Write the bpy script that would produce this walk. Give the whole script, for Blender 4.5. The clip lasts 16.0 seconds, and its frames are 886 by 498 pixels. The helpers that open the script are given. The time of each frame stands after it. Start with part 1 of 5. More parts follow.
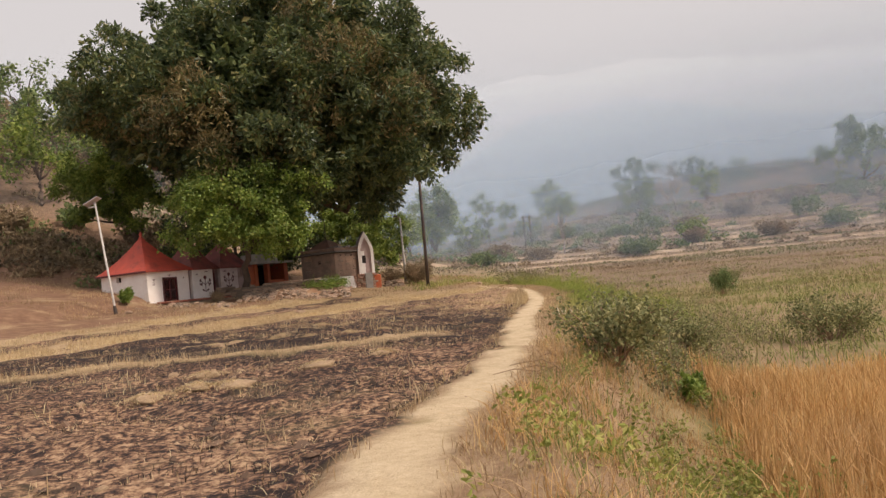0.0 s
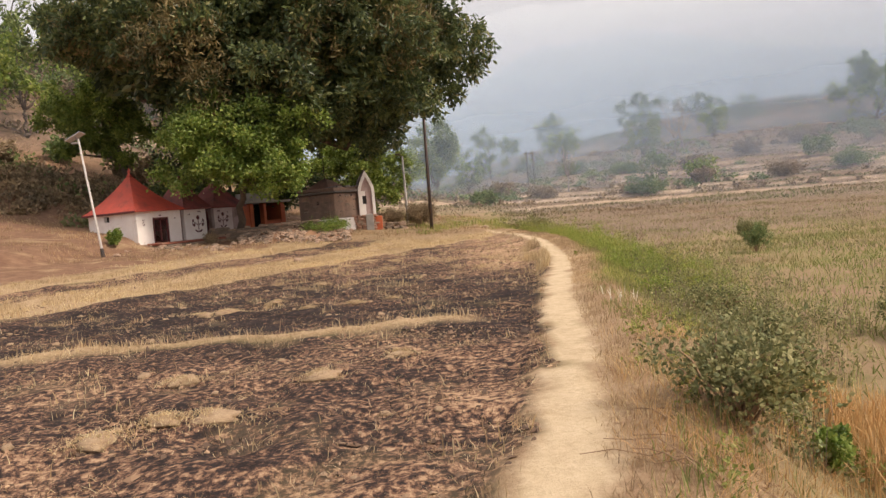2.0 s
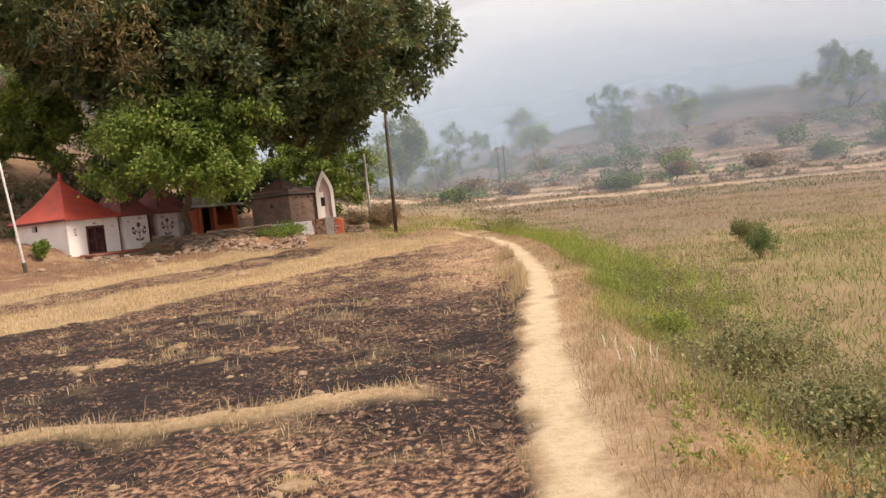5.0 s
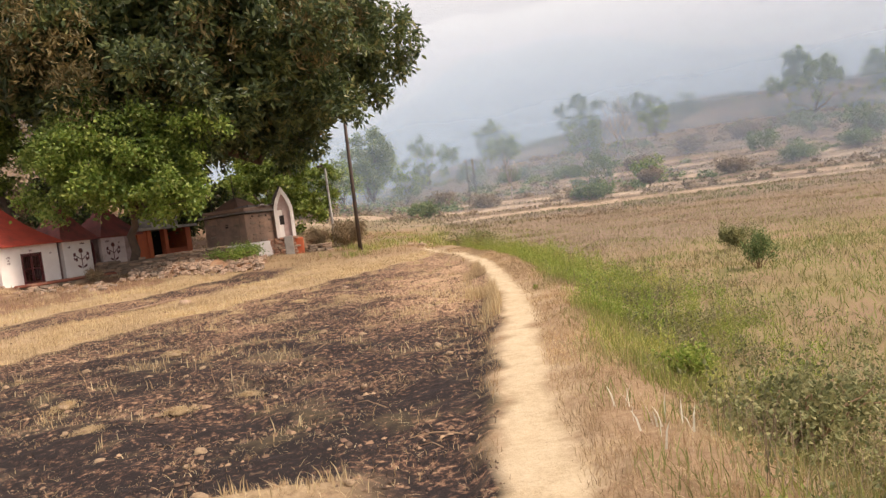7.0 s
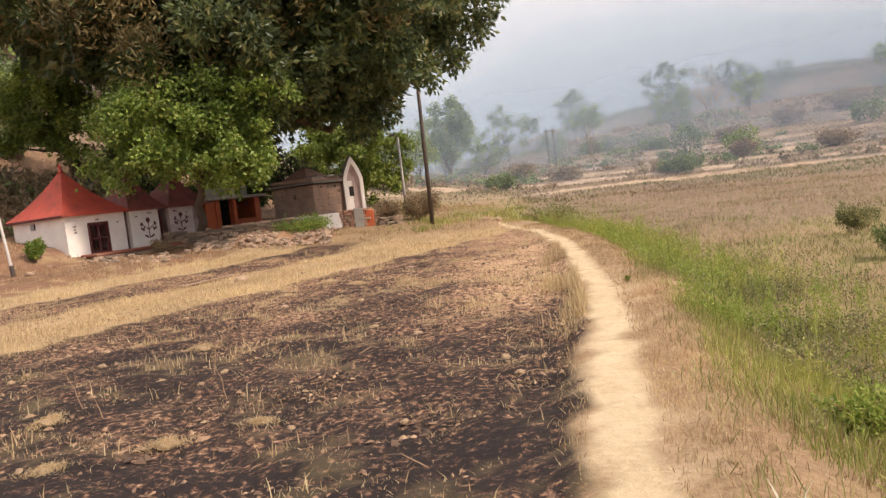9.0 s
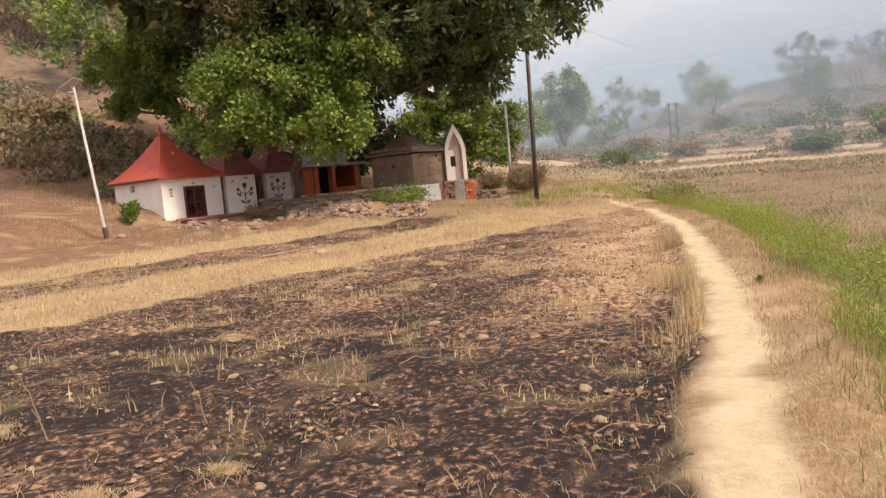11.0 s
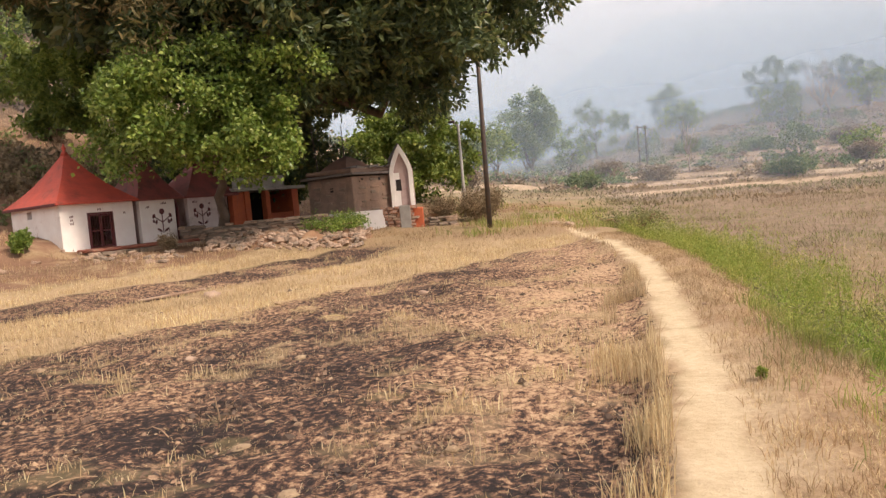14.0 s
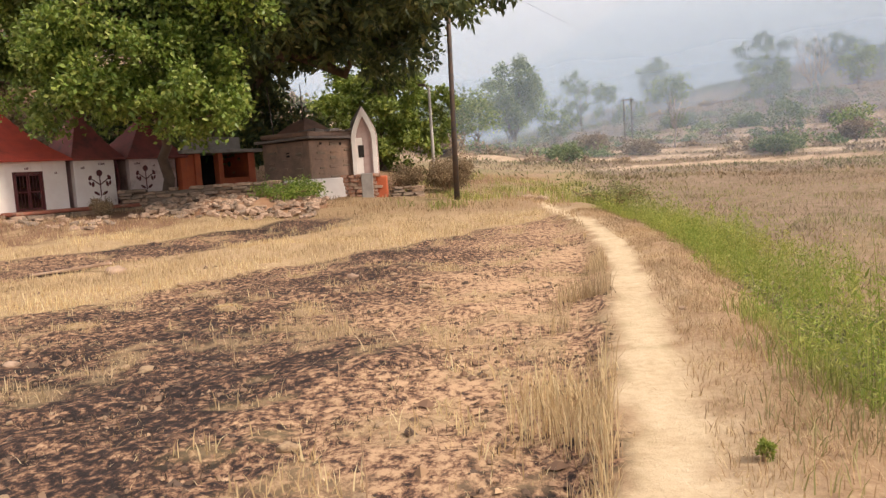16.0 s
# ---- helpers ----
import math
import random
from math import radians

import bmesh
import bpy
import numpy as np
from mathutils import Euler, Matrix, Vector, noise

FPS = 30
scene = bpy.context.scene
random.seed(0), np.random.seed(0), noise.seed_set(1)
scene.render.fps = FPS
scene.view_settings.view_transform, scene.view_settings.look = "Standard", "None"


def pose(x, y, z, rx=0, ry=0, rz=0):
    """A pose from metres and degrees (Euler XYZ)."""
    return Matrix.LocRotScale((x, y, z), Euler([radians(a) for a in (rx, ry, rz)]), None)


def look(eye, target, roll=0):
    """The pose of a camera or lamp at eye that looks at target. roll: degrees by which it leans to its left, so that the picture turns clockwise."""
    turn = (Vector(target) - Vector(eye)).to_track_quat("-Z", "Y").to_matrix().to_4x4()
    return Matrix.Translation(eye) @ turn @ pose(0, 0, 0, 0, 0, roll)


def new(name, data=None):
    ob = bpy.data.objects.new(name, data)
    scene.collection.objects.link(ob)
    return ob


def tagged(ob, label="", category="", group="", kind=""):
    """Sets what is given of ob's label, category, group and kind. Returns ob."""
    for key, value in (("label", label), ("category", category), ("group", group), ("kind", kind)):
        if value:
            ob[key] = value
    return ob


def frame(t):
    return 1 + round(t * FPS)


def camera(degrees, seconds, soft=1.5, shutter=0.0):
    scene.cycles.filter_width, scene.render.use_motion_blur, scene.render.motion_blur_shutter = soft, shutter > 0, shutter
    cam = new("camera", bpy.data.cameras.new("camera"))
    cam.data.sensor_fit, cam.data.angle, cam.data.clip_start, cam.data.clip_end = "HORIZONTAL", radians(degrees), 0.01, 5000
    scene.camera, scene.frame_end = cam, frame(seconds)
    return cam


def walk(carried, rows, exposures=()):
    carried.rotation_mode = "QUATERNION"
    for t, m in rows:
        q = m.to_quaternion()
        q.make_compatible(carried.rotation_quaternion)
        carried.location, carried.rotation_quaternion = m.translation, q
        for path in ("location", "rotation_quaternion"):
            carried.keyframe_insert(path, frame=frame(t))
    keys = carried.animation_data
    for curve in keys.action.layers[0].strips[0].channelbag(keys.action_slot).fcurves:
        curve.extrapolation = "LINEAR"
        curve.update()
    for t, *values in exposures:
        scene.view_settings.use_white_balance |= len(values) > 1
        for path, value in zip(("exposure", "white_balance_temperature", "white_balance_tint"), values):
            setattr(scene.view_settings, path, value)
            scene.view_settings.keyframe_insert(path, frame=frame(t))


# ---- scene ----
cam = camera(58.4, 16.0, soft=1.4)
METRES, EYE, TILT, LEAN, TURN = 20.0, 1.55, 0.0, 0.0, 0.0
ROWS = [
    (0.0, 0.0, 0.0, 0.0, 0.2, 2.02, 5.69),
    (0.5, -0.0147, 0.0292, 0.0074, -0.12, 0.82, 5.04),
    (1.0, -0.0136, 0.0621, 0.0157, -0.35, -0.79, 5.24),
    (1.5, -0.0171, 0.0868, 0.0212, 0.49, -2.56, 5.2),
    (2.0, -0.018, 0.1114, 0.0314, 0.03, -2.85, 4.99),
    (2.5, -0.0153, 0.1452, 0.0348, -0.57, -2.85, 5.07),
    (3.0, -0.0216, 0.1747, 0.0404, -0.76, -4.4, 5.81),
    (3.5, -0.0183, 0.1984, 0.0431, -0.91, -4.17, 5.63),
    (4.0, -0.0134, 0.2268, 0.0435, -0.95, -4.06, 5.32),
    (4.5, -0.0053, 0.2569, 0.0444, -1.35, -3.74, 5.51),
    (7.0, 0.0199, 0.4147, 0.04, -4.08, -2.51, 7.66),
    (7.5, 0.0217, 0.4415, 0.0382, 1.64, -2.88, 5.53),
    (8.0, 0.0273, 0.4717, 0.0405, 1.46, -2.38, 5.12),
    (8.5, 0.0309, 0.5004, 0.0422, 1.33, -2.12, 5.29),
    (9.0, 0.0318, 0.5309, 0.0429, 1.62, -3.86, 6.93),
    (9.5, 0.0362, 0.5576, 0.0429, 5.48, -3.34, 6.98),
    (12.0, 0.0544, 0.7215, 0.0355, 10.22, -5.86, 5.27),
    (12.5, 0.0575, 0.7556, 0.0361, 9.89, -5.65, 5.58),
    (13.0, 0.0637, 0.7864, 0.0363, 9.44, -4.11, 5.81),
    (13.5, 0.0686, 0.8184, 0.0372, 9.11, -3.77, 5.48),
    (14.0, 0.0787, 0.8511, 0.0371, 8.0, -3.41, 5.21),
    (14.5, 0.086, 0.8832, 0.0346, 7.95, -3.26, 5.11),
    (15.0, 0.0948, 0.916, 0.0334, 7.53, -3.83, 5.56),
    (15.5, 0.0986, 0.95, 0.0332, 7.59, -5.54, 3.82),
    (16.0, 0.1025, 0.978, 0.032, 6.98, -5.63, 3.71),
]
EXPOSURES = [(0.0, 0.08, 6800, 13), (1.0, 0.16, 6800, 13), (2.0, 0.30, 6800, 13), (3.5, 0.42, 6800, 13), (8.0, 0.50, 6800, 13), (16.0, 0.54, 6800, 13)]
walk(cam, [(t, pose(0, 0, EYE, TILT, LEAN, TURN) @ pose(METRES * x, METRES * y, METRES * z, 90 + pitch, roll, yaw)) for t, x, y, z, yaw, pitch, roll in ROWS], EXPOSURES)

# ---- light ----
world = bpy.data.worlds.new("sky")
scene.world = world
world.use_nodes = True
wn, wl = world.node_tree.nodes, world.node_tree.links
SUN_UP, SUN_ROUND = 46.0, 118.0      # degrees above the horizon; clockwise from the way ahead
sky = wn.new("ShaderNodeTexSky")
sky.sky_type, sky.sun_disc = "NISHITA", False
sky.sun_elevation, sky.sun_rotation = radians(SUN_UP), radians(SUN_ROUND)
sky.dust_density, sky.air_density = 6.0, 1.0
dull = wn.new("ShaderNodeHueSaturation")
dull.inputs["Saturation"].default_value = 0.25
dull.inputs["Value"].default_value = 0.09
smoke_mix = wn.new("ShaderNodeMixRGB")
smoke_mix.inputs["Fac"].default_value = 0.8
smoke_mix.inputs["Color2"].default_value = (0.735, 0.715, 0.725, 1)
wl.new(sky.outputs[0], dull.inputs["Color"])
wl.new(dull.outputs[0], smoke_mix.inputs["Color1"])
wl.new(smoke_mix.outputs[0], wn["Background"].inputs["Color"])
wn["Background"].inputs["Strength"].default_value = 1.0

sun = new("sun", bpy.data.lights.new("sun", "SUN"))
sun.data.energy, sun.data.angle, sun.data.color = 3.0, radians(8), (1.0, 0.87, 0.73)
a, b = radians(SUN_ROUND), radians(SUN_UP)
sun.matrix_world = look((0, 0, 60), (-math.sin(a) * math.cos(b) * 50, -math.cos(a) * math.cos(b) * 50, 60 - math.sin(b) * 50))


# ---- materials ----
def material(name):
    m = bpy.data.materials.new(name)
    m.use_nodes = True
    nt = m.node_tree
    return m, nt.nodes, nt.links, nt.nodes["Principled BSDF"]


def put(node, **values):
    for key, value in values.items():
        node.inputs[key.replace("_", " ")].default_value = value
    return node


def noise_node(n, l, scale, detail=4.0, vector=None, rough=0.6):
    t = n.new("ShaderNodeTexNoise")
    put(t, Scale=scale, Detail=detail, Roughness=rough)
    if vector is not None:
        l.new(vector, t.inputs["Vector"])
    return t.outputs["Fac"]


def ramp(n, l, fac, stops):
    r = n.new("ShaderNodeValToRGB")
    e = r.color_ramp.elements
    while len(e) < len(stops):
        e.new(0.5)
    for el, (p, c) in zip(e, stops):
        el.position, el.color = p, (*c, 1) if len(c) == 3 else c
    l.new(fac, r.inputs["Fac"])
    return r.outputs["Color"]


def mix(n, l, fac, c1, c2, kind="MIX"):
    m = n.new("ShaderNodeMixRGB")
    m.blend_type = kind
    for socket, value in (("Fac", fac), ("Color1", c1), ("Color2", c2)):
        if isinstance(value, (int, float)):
            m.inputs[socket].default_value = value
        elif isinstance(value, tuple):
            m.inputs[socket].default_value = (*value, 1)
        else:
            l.new(value, m.inputs[socket])
    return m.outputs["Color"]


def surface(name, c1, c2, scale=6.0, fine=60.0, rough=0.85, bump=0.3, stain=None, stain_at=0.6, depth=0.01, metal=0.0):
    """Two colours mixed by a broad and a fine noise, with relief, and stains of a third colour."""
    m, n, l, p = material(name)
    at = n.new("ShaderNodeTexCoord").outputs["Object"]
    broad = noise_node(n, l, scale, 5, at)
    small = noise_node(n, l, fine, 4, at)
    c = mix(n, l, ramp(n, l, broad, [(0.35, (0, 0, 0)), (0.65, (1, 1, 1))]), c1, c2)
    c = mix(n, l, 0.35, c, mix(n, l, small, (0.35, 0.35, 0.35), (0.72, 0.72, 0.72)), "OVERLAY")
    if stain:
        patch = noise_node(n, l, scale * 0.45, 6, at, 0.7)
        c = mix(n, l, ramp(n, l, patch, [(stain_at - 0.06, (0, 0, 0)), (stain_at + 0.08, (1, 1, 1))]), c, stain)
    l.new(c, p.inputs["Base Color"])
    put(p, Roughness=rough, Metallic=metal)
    bn = put(n.new("ShaderNodeBump"), Strength=bump, Distance=depth)
    l.new(small, bn.inputs["Height"])
    l.new(bn.outputs[0], p.inputs["Normal"])
    return m


def foliage(name, stops, gloss=0.45, through_light=0.35):
    """Leaves: colour by leaf, with some light let through."""
    m, n, l, p = material(name)
    g = n.new("ShaderNodeNewGeometry")
    at = n.new("ShaderNodeTexCoord").outputs["Object"]
    c = ramp(n, l, g.outputs["Random Per Island"], stops)
    patch = ramp(n, l, noise_node(n, l, 0.32, 3, at), [(0.32, (0.24, 0.27, 0.29)), (0.68, (0.82, 0.78, 0.68))])
    c = mix(n, l, 0.5, c, patch, "OVERLAY")
    l.new(c, p.inputs["Base Color"])
    put(p, Roughness=gloss)
    tr = n.new("ShaderNodeBsdfTranslucent")
    l.new(c, tr.inputs["Color"])
    ms = n.new("ShaderNodeMixShader")
    ms.inputs[0].default_value = through_light
    l.new(p.outputs[0], ms.inputs[1])
    l.new(tr.outputs[0], ms.inputs[2])
    l.new(ms.outputs[0], n["Material Output"].inputs["Surface"])
    return m


def patchy_foliage(name, dry, green, size, balance=0.5, gloss=0.75, through_light=0.3):
    """Grass and scrub whose tint drifts between dry and green over the ground."""
    m = foliage(name, dry, gloss, through_light)
    n, l = m.node_tree.nodes, m.node_tree.links
    p = n["Principled BSDF"]
    g = n.new("ShaderNodeNewGeometry")
    at = g.outputs["Position"]
    old = p.inputs["Base Color"].links[0].from_socket
    lush = ramp(n, l, g.outputs["Random Per Island"], green)
    where = ramp(n, l, noise_node(n, l, size, 5, at, 0.62), [(balance - 0.10, (0, 0, 0)), (balance + 0.10, (1, 1, 1))])
    c = mix(n, l, where, old, lush)
    for k in list(l):
        if k.from_socket == old and k.to_node != c.node:
            l.new(c, k.to_socket)
    return m


def ground_material():
    m, n, l, p = material("ground")
    at = n.new("ShaderNodeTexCoord").outputs["Object"]

    def zone(name):
        t = n.new("ShaderNodeAttribute")
        t.attribute_name = name
        return t.outputs["Fac"]

    broad = noise_node(n, l, 0.35, 5, at)
    mid = noise_node(n, l, 2.2, 6, at, 0.65)
    small = noise_node(n, l, 14, 6, at, 0.7)
    grit = noise_node(n, l, 75, 4, at, 0.7)
    # meadow: dull green and dry brown in patches
    c = ramp(n, l, mid, [(0.30, (0.155, 0.155, 0.06)), (0.5, (0.26, 0.215, 0.10)), (0.70, (0.34, 0.24, 0.15))])
    c = mix(n, l, ramp(n, l, broad, [(0.4, (0, 0, 0)), (0.65, (0.75, 0.75, 0.75))]), c, (0.33, 0.215, 0.15))
    c = mix(n, l, zone("brown_meadow"), c, ramp(n, l, mid, [(0.3, (0.155, 0.135, 0.075)), (0.5, (0.235, 0.17, 0.12)), (0.7, (0.31, 0.225, 0.165))]))
    c = mix(n, l, zone("scrub"), c, ramp(n, l, mid, [(0.3, (0.10, 0.085, 0.05)), (0.5, (0.19, 0.125, 0.085)), (0.72, (0.26, 0.175, 0.125))]))
    c = mix(n, l, zone("riser"), c, ramp(n, l, mid, [(0.3, (0.34, 0.25, 0.17)), (0.7, (0.52, 0.40, 0.28))]))
    # dry verge beside the path
    c = mix(n, l, zone("verge"), c, ramp(n, l, small, [(0.25, (0.20, 0.125, 0.075)), (0.5, (0.33, 0.22, 0.135)), (0.75, (0.44, 0.32, 0.20))]))
    # bare red-brown earth near the huts
    c = mix(n, l, zone("earth"), c, ramp(n, l, mid, [(0.25, (0.15, 0.082, 0.055)), (0.55, (0.24, 0.14, 0.09)), (0.8, (0.32, 0.21, 0.135))]))
    # straw and stubble litter
    straw = ramp(n, l, small, [(0.25, (0.22, 0.145, 0.085)), (0.5, (0.40, 0.285, 0.17)), (0.75, (0.54, 0.41, 0.26))])
    c = mix(n, l, zone("straw"), c, straw)
    # burnt stubble: ash black with tan earth and straw left in flecks
    fleck = n.new("ShaderNodeMapping")
    fleck.inputs["Scale"].default_value = (1.15, 1.0, 1.0)
    fleck.inputs["Rotation"].default_value = (0, 0, radians(12))
    l.new(at, fleck.inputs["Vector"])
    flecks = noise_node(n, l, 11.0, 8, fleck.outputs[0], 0.74)
    patch = noise_node(n, l, 0.55, 4, at)
    level = n.new("ShaderNodeMath")
    level.operation = "MULTIPLY_ADD"
    l.new(patch, level.inputs[0])
    level.inputs[1].default_value = 0.32
    l.new(flecks, level.inputs[2])
    more = n.new("ShaderNodeMath")
    l.new(level.outputs[0], more.inputs[0])
    l.new(zone("thin_burn"), more.inputs[1])
    burnt = ramp(n, l, more.outputs[0], [(0.585, (0.028, 0.022, 0.022)), (0.65, (0.075, 0.046, 0.037)), (0.70, (0.22, 0.125, 0.082)), (0.80, (0.50, 0.335, 0.21))])
    c = mix(n, l, zone("burnt"), c, burnt)
    # trodden pale path
    c = mix(n, l, zone("trodden"), c, ramp(n, l, mix(n, l, 0.5, small, mid), [(0.3, (0.42, 0.31, 0.19)), (0.52, (0.58, 0.455, 0.305)), (0.75, (0.70, 0.57, 0.41))]))
    c = mix(n, l, 0.3, c, mix(n, l, grit, (0.3, 0.3, 0.3), (0.75, 0.75, 0.75)), "OVERLAY")
    l.new(c, p.inputs["Base Color"])
    put(p, Roughness=0.95)
    p.inputs["Specular IOR Level"].default_value = 0.15
    b1 = put(n.new("ShaderNodeBump"), Strength=0.6, Distance=0.05)
    b2 = put(n.new("ShaderNodeBump"), Strength=0.5, Distance=0.012)
    l.new(small, b1.inputs["Height"])
    l.new(grit, b2.inputs["Height"])
    l.new(b1.outputs[0], b2.inputs["Normal"])
    l.new(b2.outputs[0], p.inputs["Normal"])
    return m


GROUND = ground_material()
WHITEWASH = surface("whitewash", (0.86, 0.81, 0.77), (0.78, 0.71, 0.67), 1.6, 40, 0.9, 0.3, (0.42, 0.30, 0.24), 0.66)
MID_PINKWASH = surface("mid_pink_wash", (0.70, 0.59, 0.56), (0.58, 0.46, 0.44), 1.6, 40, 0.9, 0.3, (0.34, 0.23, 0.19), 0.62)
# Darker pink than the fronts; used for side and back walls and the arch.
PINKWASH = surface("dull_pink_wash", (0.50, 0.38, 0.35), (0.40, 0.28, 0.26), 1.6, 40, 0.9, 0.3, (0.22, 0.14, 0.11), 0.6)
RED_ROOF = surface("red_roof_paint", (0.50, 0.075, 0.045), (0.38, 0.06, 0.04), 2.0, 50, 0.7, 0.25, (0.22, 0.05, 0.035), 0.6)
# Darker copy of the red roof, with tree shade put into the colour.
SHADED_ROOF = surface("tree_shaded_roof_paint", (0.28, 0.075, 0.065), (0.19, 0.06, 0.055), 2.0, 50, 0.75, 0.25, (0.12, 0.05, 0.05), 0.6)
RED_OXIDE = surface("red_oxide", (0.36, 0.12, 0.075), (0.26, 0.09, 0.06), 2.5, 50, 0.85, 0.3, (0.30, 0.20, 0.14), 0.6)
ORANGE = surface("orange_limewash", (0.52, 0.13, 0.05), (0.42, 0.10, 0.05), 2.0, 45, 0.85, 0.3, (0.30, 0.14, 0.09), 0.62)
MAROON = surface("maroon_paint", (0.13, 0.025, 0.025), (0.08, 0.02, 0.02), 4, 60, 0.6, 0.2)
# Near-black colour stands in for the shade inside rooms and openings.
DARK_INSIDE = surface("inside_shade_black", (0.03, 0.022, 0.02), (0.015, 0.012, 0.012), 3, 40, 0.95, 0.2)
STONE = surface("field_stone", (0.27, 0.20, 0.15), (0.17, 0.13, 0.10), 3, 35, 0.92, 0.5, (0.33, 0.24, 0.18), 0.6)
PALE_STONE = surface("pale_stone", (0.42, 0.30, 0.22), (0.30, 0.20, 0.14), 3, 35, 0.92, 0.5, (0.25, 0.16, 0.11), 0.62)
MASONRY = surface("mud_masonry", (0.30, 0.20, 0.15), (0.20, 0.14, 0.11), 1.8, 25, 0.95, 0.6, (0.36, 0.23, 0.16), 0.58, 0.03)
SLATE = surface("slate_slab", (0.15, 0.13, 0.125), (0.22, 0.19, 0.17), 2.5, 40, 0.8, 0.4)
CONCRETE = surface("grey_concrete", (0.38, 0.35, 0.32), (0.28, 0.25, 0.23), 2.0, 60, 0.9, 0.3, (0.17, 0.14, 0.12), 0.63)
RUSTY_BRICK = surface("rusty_brickwork", (0.40, 0.20, 0.13), (0.28, 0.15, 0.10), 2.2, 30, 0.95, 0.5, (0.45, 0.33, 0.26), 0.58, 0.02)
IRON = surface("dark_iron", (0.06, 0.055, 0.055), (0.11, 0.07, 0.05), 5, 80, 0.6, 0.2, metal=0.4)
POLE_PAINT = surface("grey_pole_paint", (0.52, 0.49, 0.47), (0.42, 0.38, 0.35), 3, 70, 0.6, 0.15)
GALVANISED = surface("galvanised_steel", (0.45, 0.45, 0.46), (0.36, 0.35, 0.35), 4, 70, 0.5, 0.1, metal=0.3)
PANEL_CELL = surface("solar_cells", (0.05, 0.06, 0.10), (0.07, 0.08, 0.12), 4, 60, 0.25, 0.05)
LAMP_GLASS = surface("lamp_cover", (0.55, 0.55, 0.53), (0.5, 0.5, 0.48), 4, 60, 0.3, 0.05)
BARK = surface("bark", (0.16, 0.115, 0.085), (0.10, 0.07, 0.055), 1.5, 18, 0.95, 0.8, (0.22, 0.18, 0.15), 0.62, 0.04)
PALE_BARK = surface("pale_bark", (0.33, 0.27, 0.23), (0.24, 0.19, 0.16), 2, 20, 0.95, 0.6)
CLOD = surface("dry_clod", (0.44, 0.32, 0.20), (0.32, 0.215, 0.135), 5, 45, 0.97, 0.6, (0.12, 0.08, 0.06), 0.62, 0.02)
MANGO = foliage("dark_glossy_leaves", [(0.0, (0.052, 0.078, 0.040)), (0.5, (0.102, 0.14, 0.056)), (0.85, (0.17, 0.20, 0.07)), (1.0, (0.28, 0.255, 0.11))], 0.45, 0.42)
FLUSH = foliage("brown_flush_leaves", [(0.0, (0.10, 0.085, 0.035)), (0.5, (0.18, 0.145, 0.06)), (1.0, (0.29, 0.22, 0.10))], 0.6, 0.3)
BROAD = foliage("broad_green_leaves", [(0.0, (0.10, 0.165, 0.035)), (0.5, (0.20, 0.29, 0.055)), (1.0, (0.36, 0.42, 0.12))], 0.42, 0.42)
LIGHT_LEAF = foliage("yellow_green_leaves", [(0.0, (0.10, 0.15, 0.03)), (0.5, (0.19, 0.26, 0.05)), (1.0, (0.33, 0.37, 0.09))], 0.5, 0.42)
DUSTY_LEAF = foliage("dusty_leaves", [(0.0, (0.10, 0.15, 0.055)), (0.5, (0.165, 0.22, 0.08)), (1.0, (0.26, 0.30, 0.12))], 0.7, 0.3)
SHRUB_LEAF = foliage("grey_green_shrub_leaves", [(0.0, (0.12, 0.135, 0.055)), (0.5, (0.22, 0.225, 0.095)), (1.0, (0.38, 0.345, 0.17))], 0.7, 0.3)
SCRUB_LEAF = foliage("brown_scrub_leaves", [(0.0, (0.17, 0.125, 0.08)), (0.5, (0.28, 0.205, 0.13)), (1.0, (0.38, 0.29, 0.18))], 0.8, 0.3)
FRESH = patchy_foliage("fresh_green_weeds", [(0.0, (0.20, 0.225, 0.045)), (0.5, (0.33, 0.345, 0.075)), (1.0, (0.52, 0.47, 0.16))],
                       [(0.0, (0.12, 0.20, 0.03)), (0.5, (0.23, 0.33, 0.05)), (1.0, (0.40, 0.45, 0.11))], 0.55, 0.5, 0.6, 0.45)
STRAW = foliage("straw_stalks", [(0.0, (0.36, 0.245, 0.13)), (0.5, (0.53, 0.40, 0.235)), (1.0, (0.68, 0.55, 0.36))], 0.7, 0.3)
WHEAT = foliage("ripe_stalks", [(0.0, (0.40, 0.225, 0.09)), (0.5, (0.58, 0.36, 0.155)), (1.0, (0.70, 0.48, 0.25))], 0.7, 0.3)
DRY_GRASS = foliage("dry_grass", [(0.0, (0.26, 0.165, 0.095)), (0.5, (0.41, 0.28, 0.165)), (1.0, (0.56, 0.43, 0.27))], 0.8, 0.3)
MEADOW_GRASS = patchy_foliage("meadow_grass", [(0.0, (0.20, 0.155, 0.08)), (0.4, (0.33, 0.245, 0.14)), (1.0, (0.46, 0.345, 0.22))],
                              [(0.0, (0.14, 0.185, 0.045)), (0.5, (0.24, 0.27, 0.075)), (1.0, (0.40, 0.36, 0.15))], 0.20, 0.46)
ROUGH_GRASS = patchy_foliage("rough_grass", [(0.0, (0.22, 0.155, 0.115)), (0.5, (0.33, 0.24, 0.175)), (1.0, (0.43, 0.325, 0.235))],
                             [(0.0, (0.15, 0.17, 0.06)), (0.5, (0.24, 0.245, 0.09)), (1.0, (0.36, 0.33, 0.15))], 0.10, 0.52)
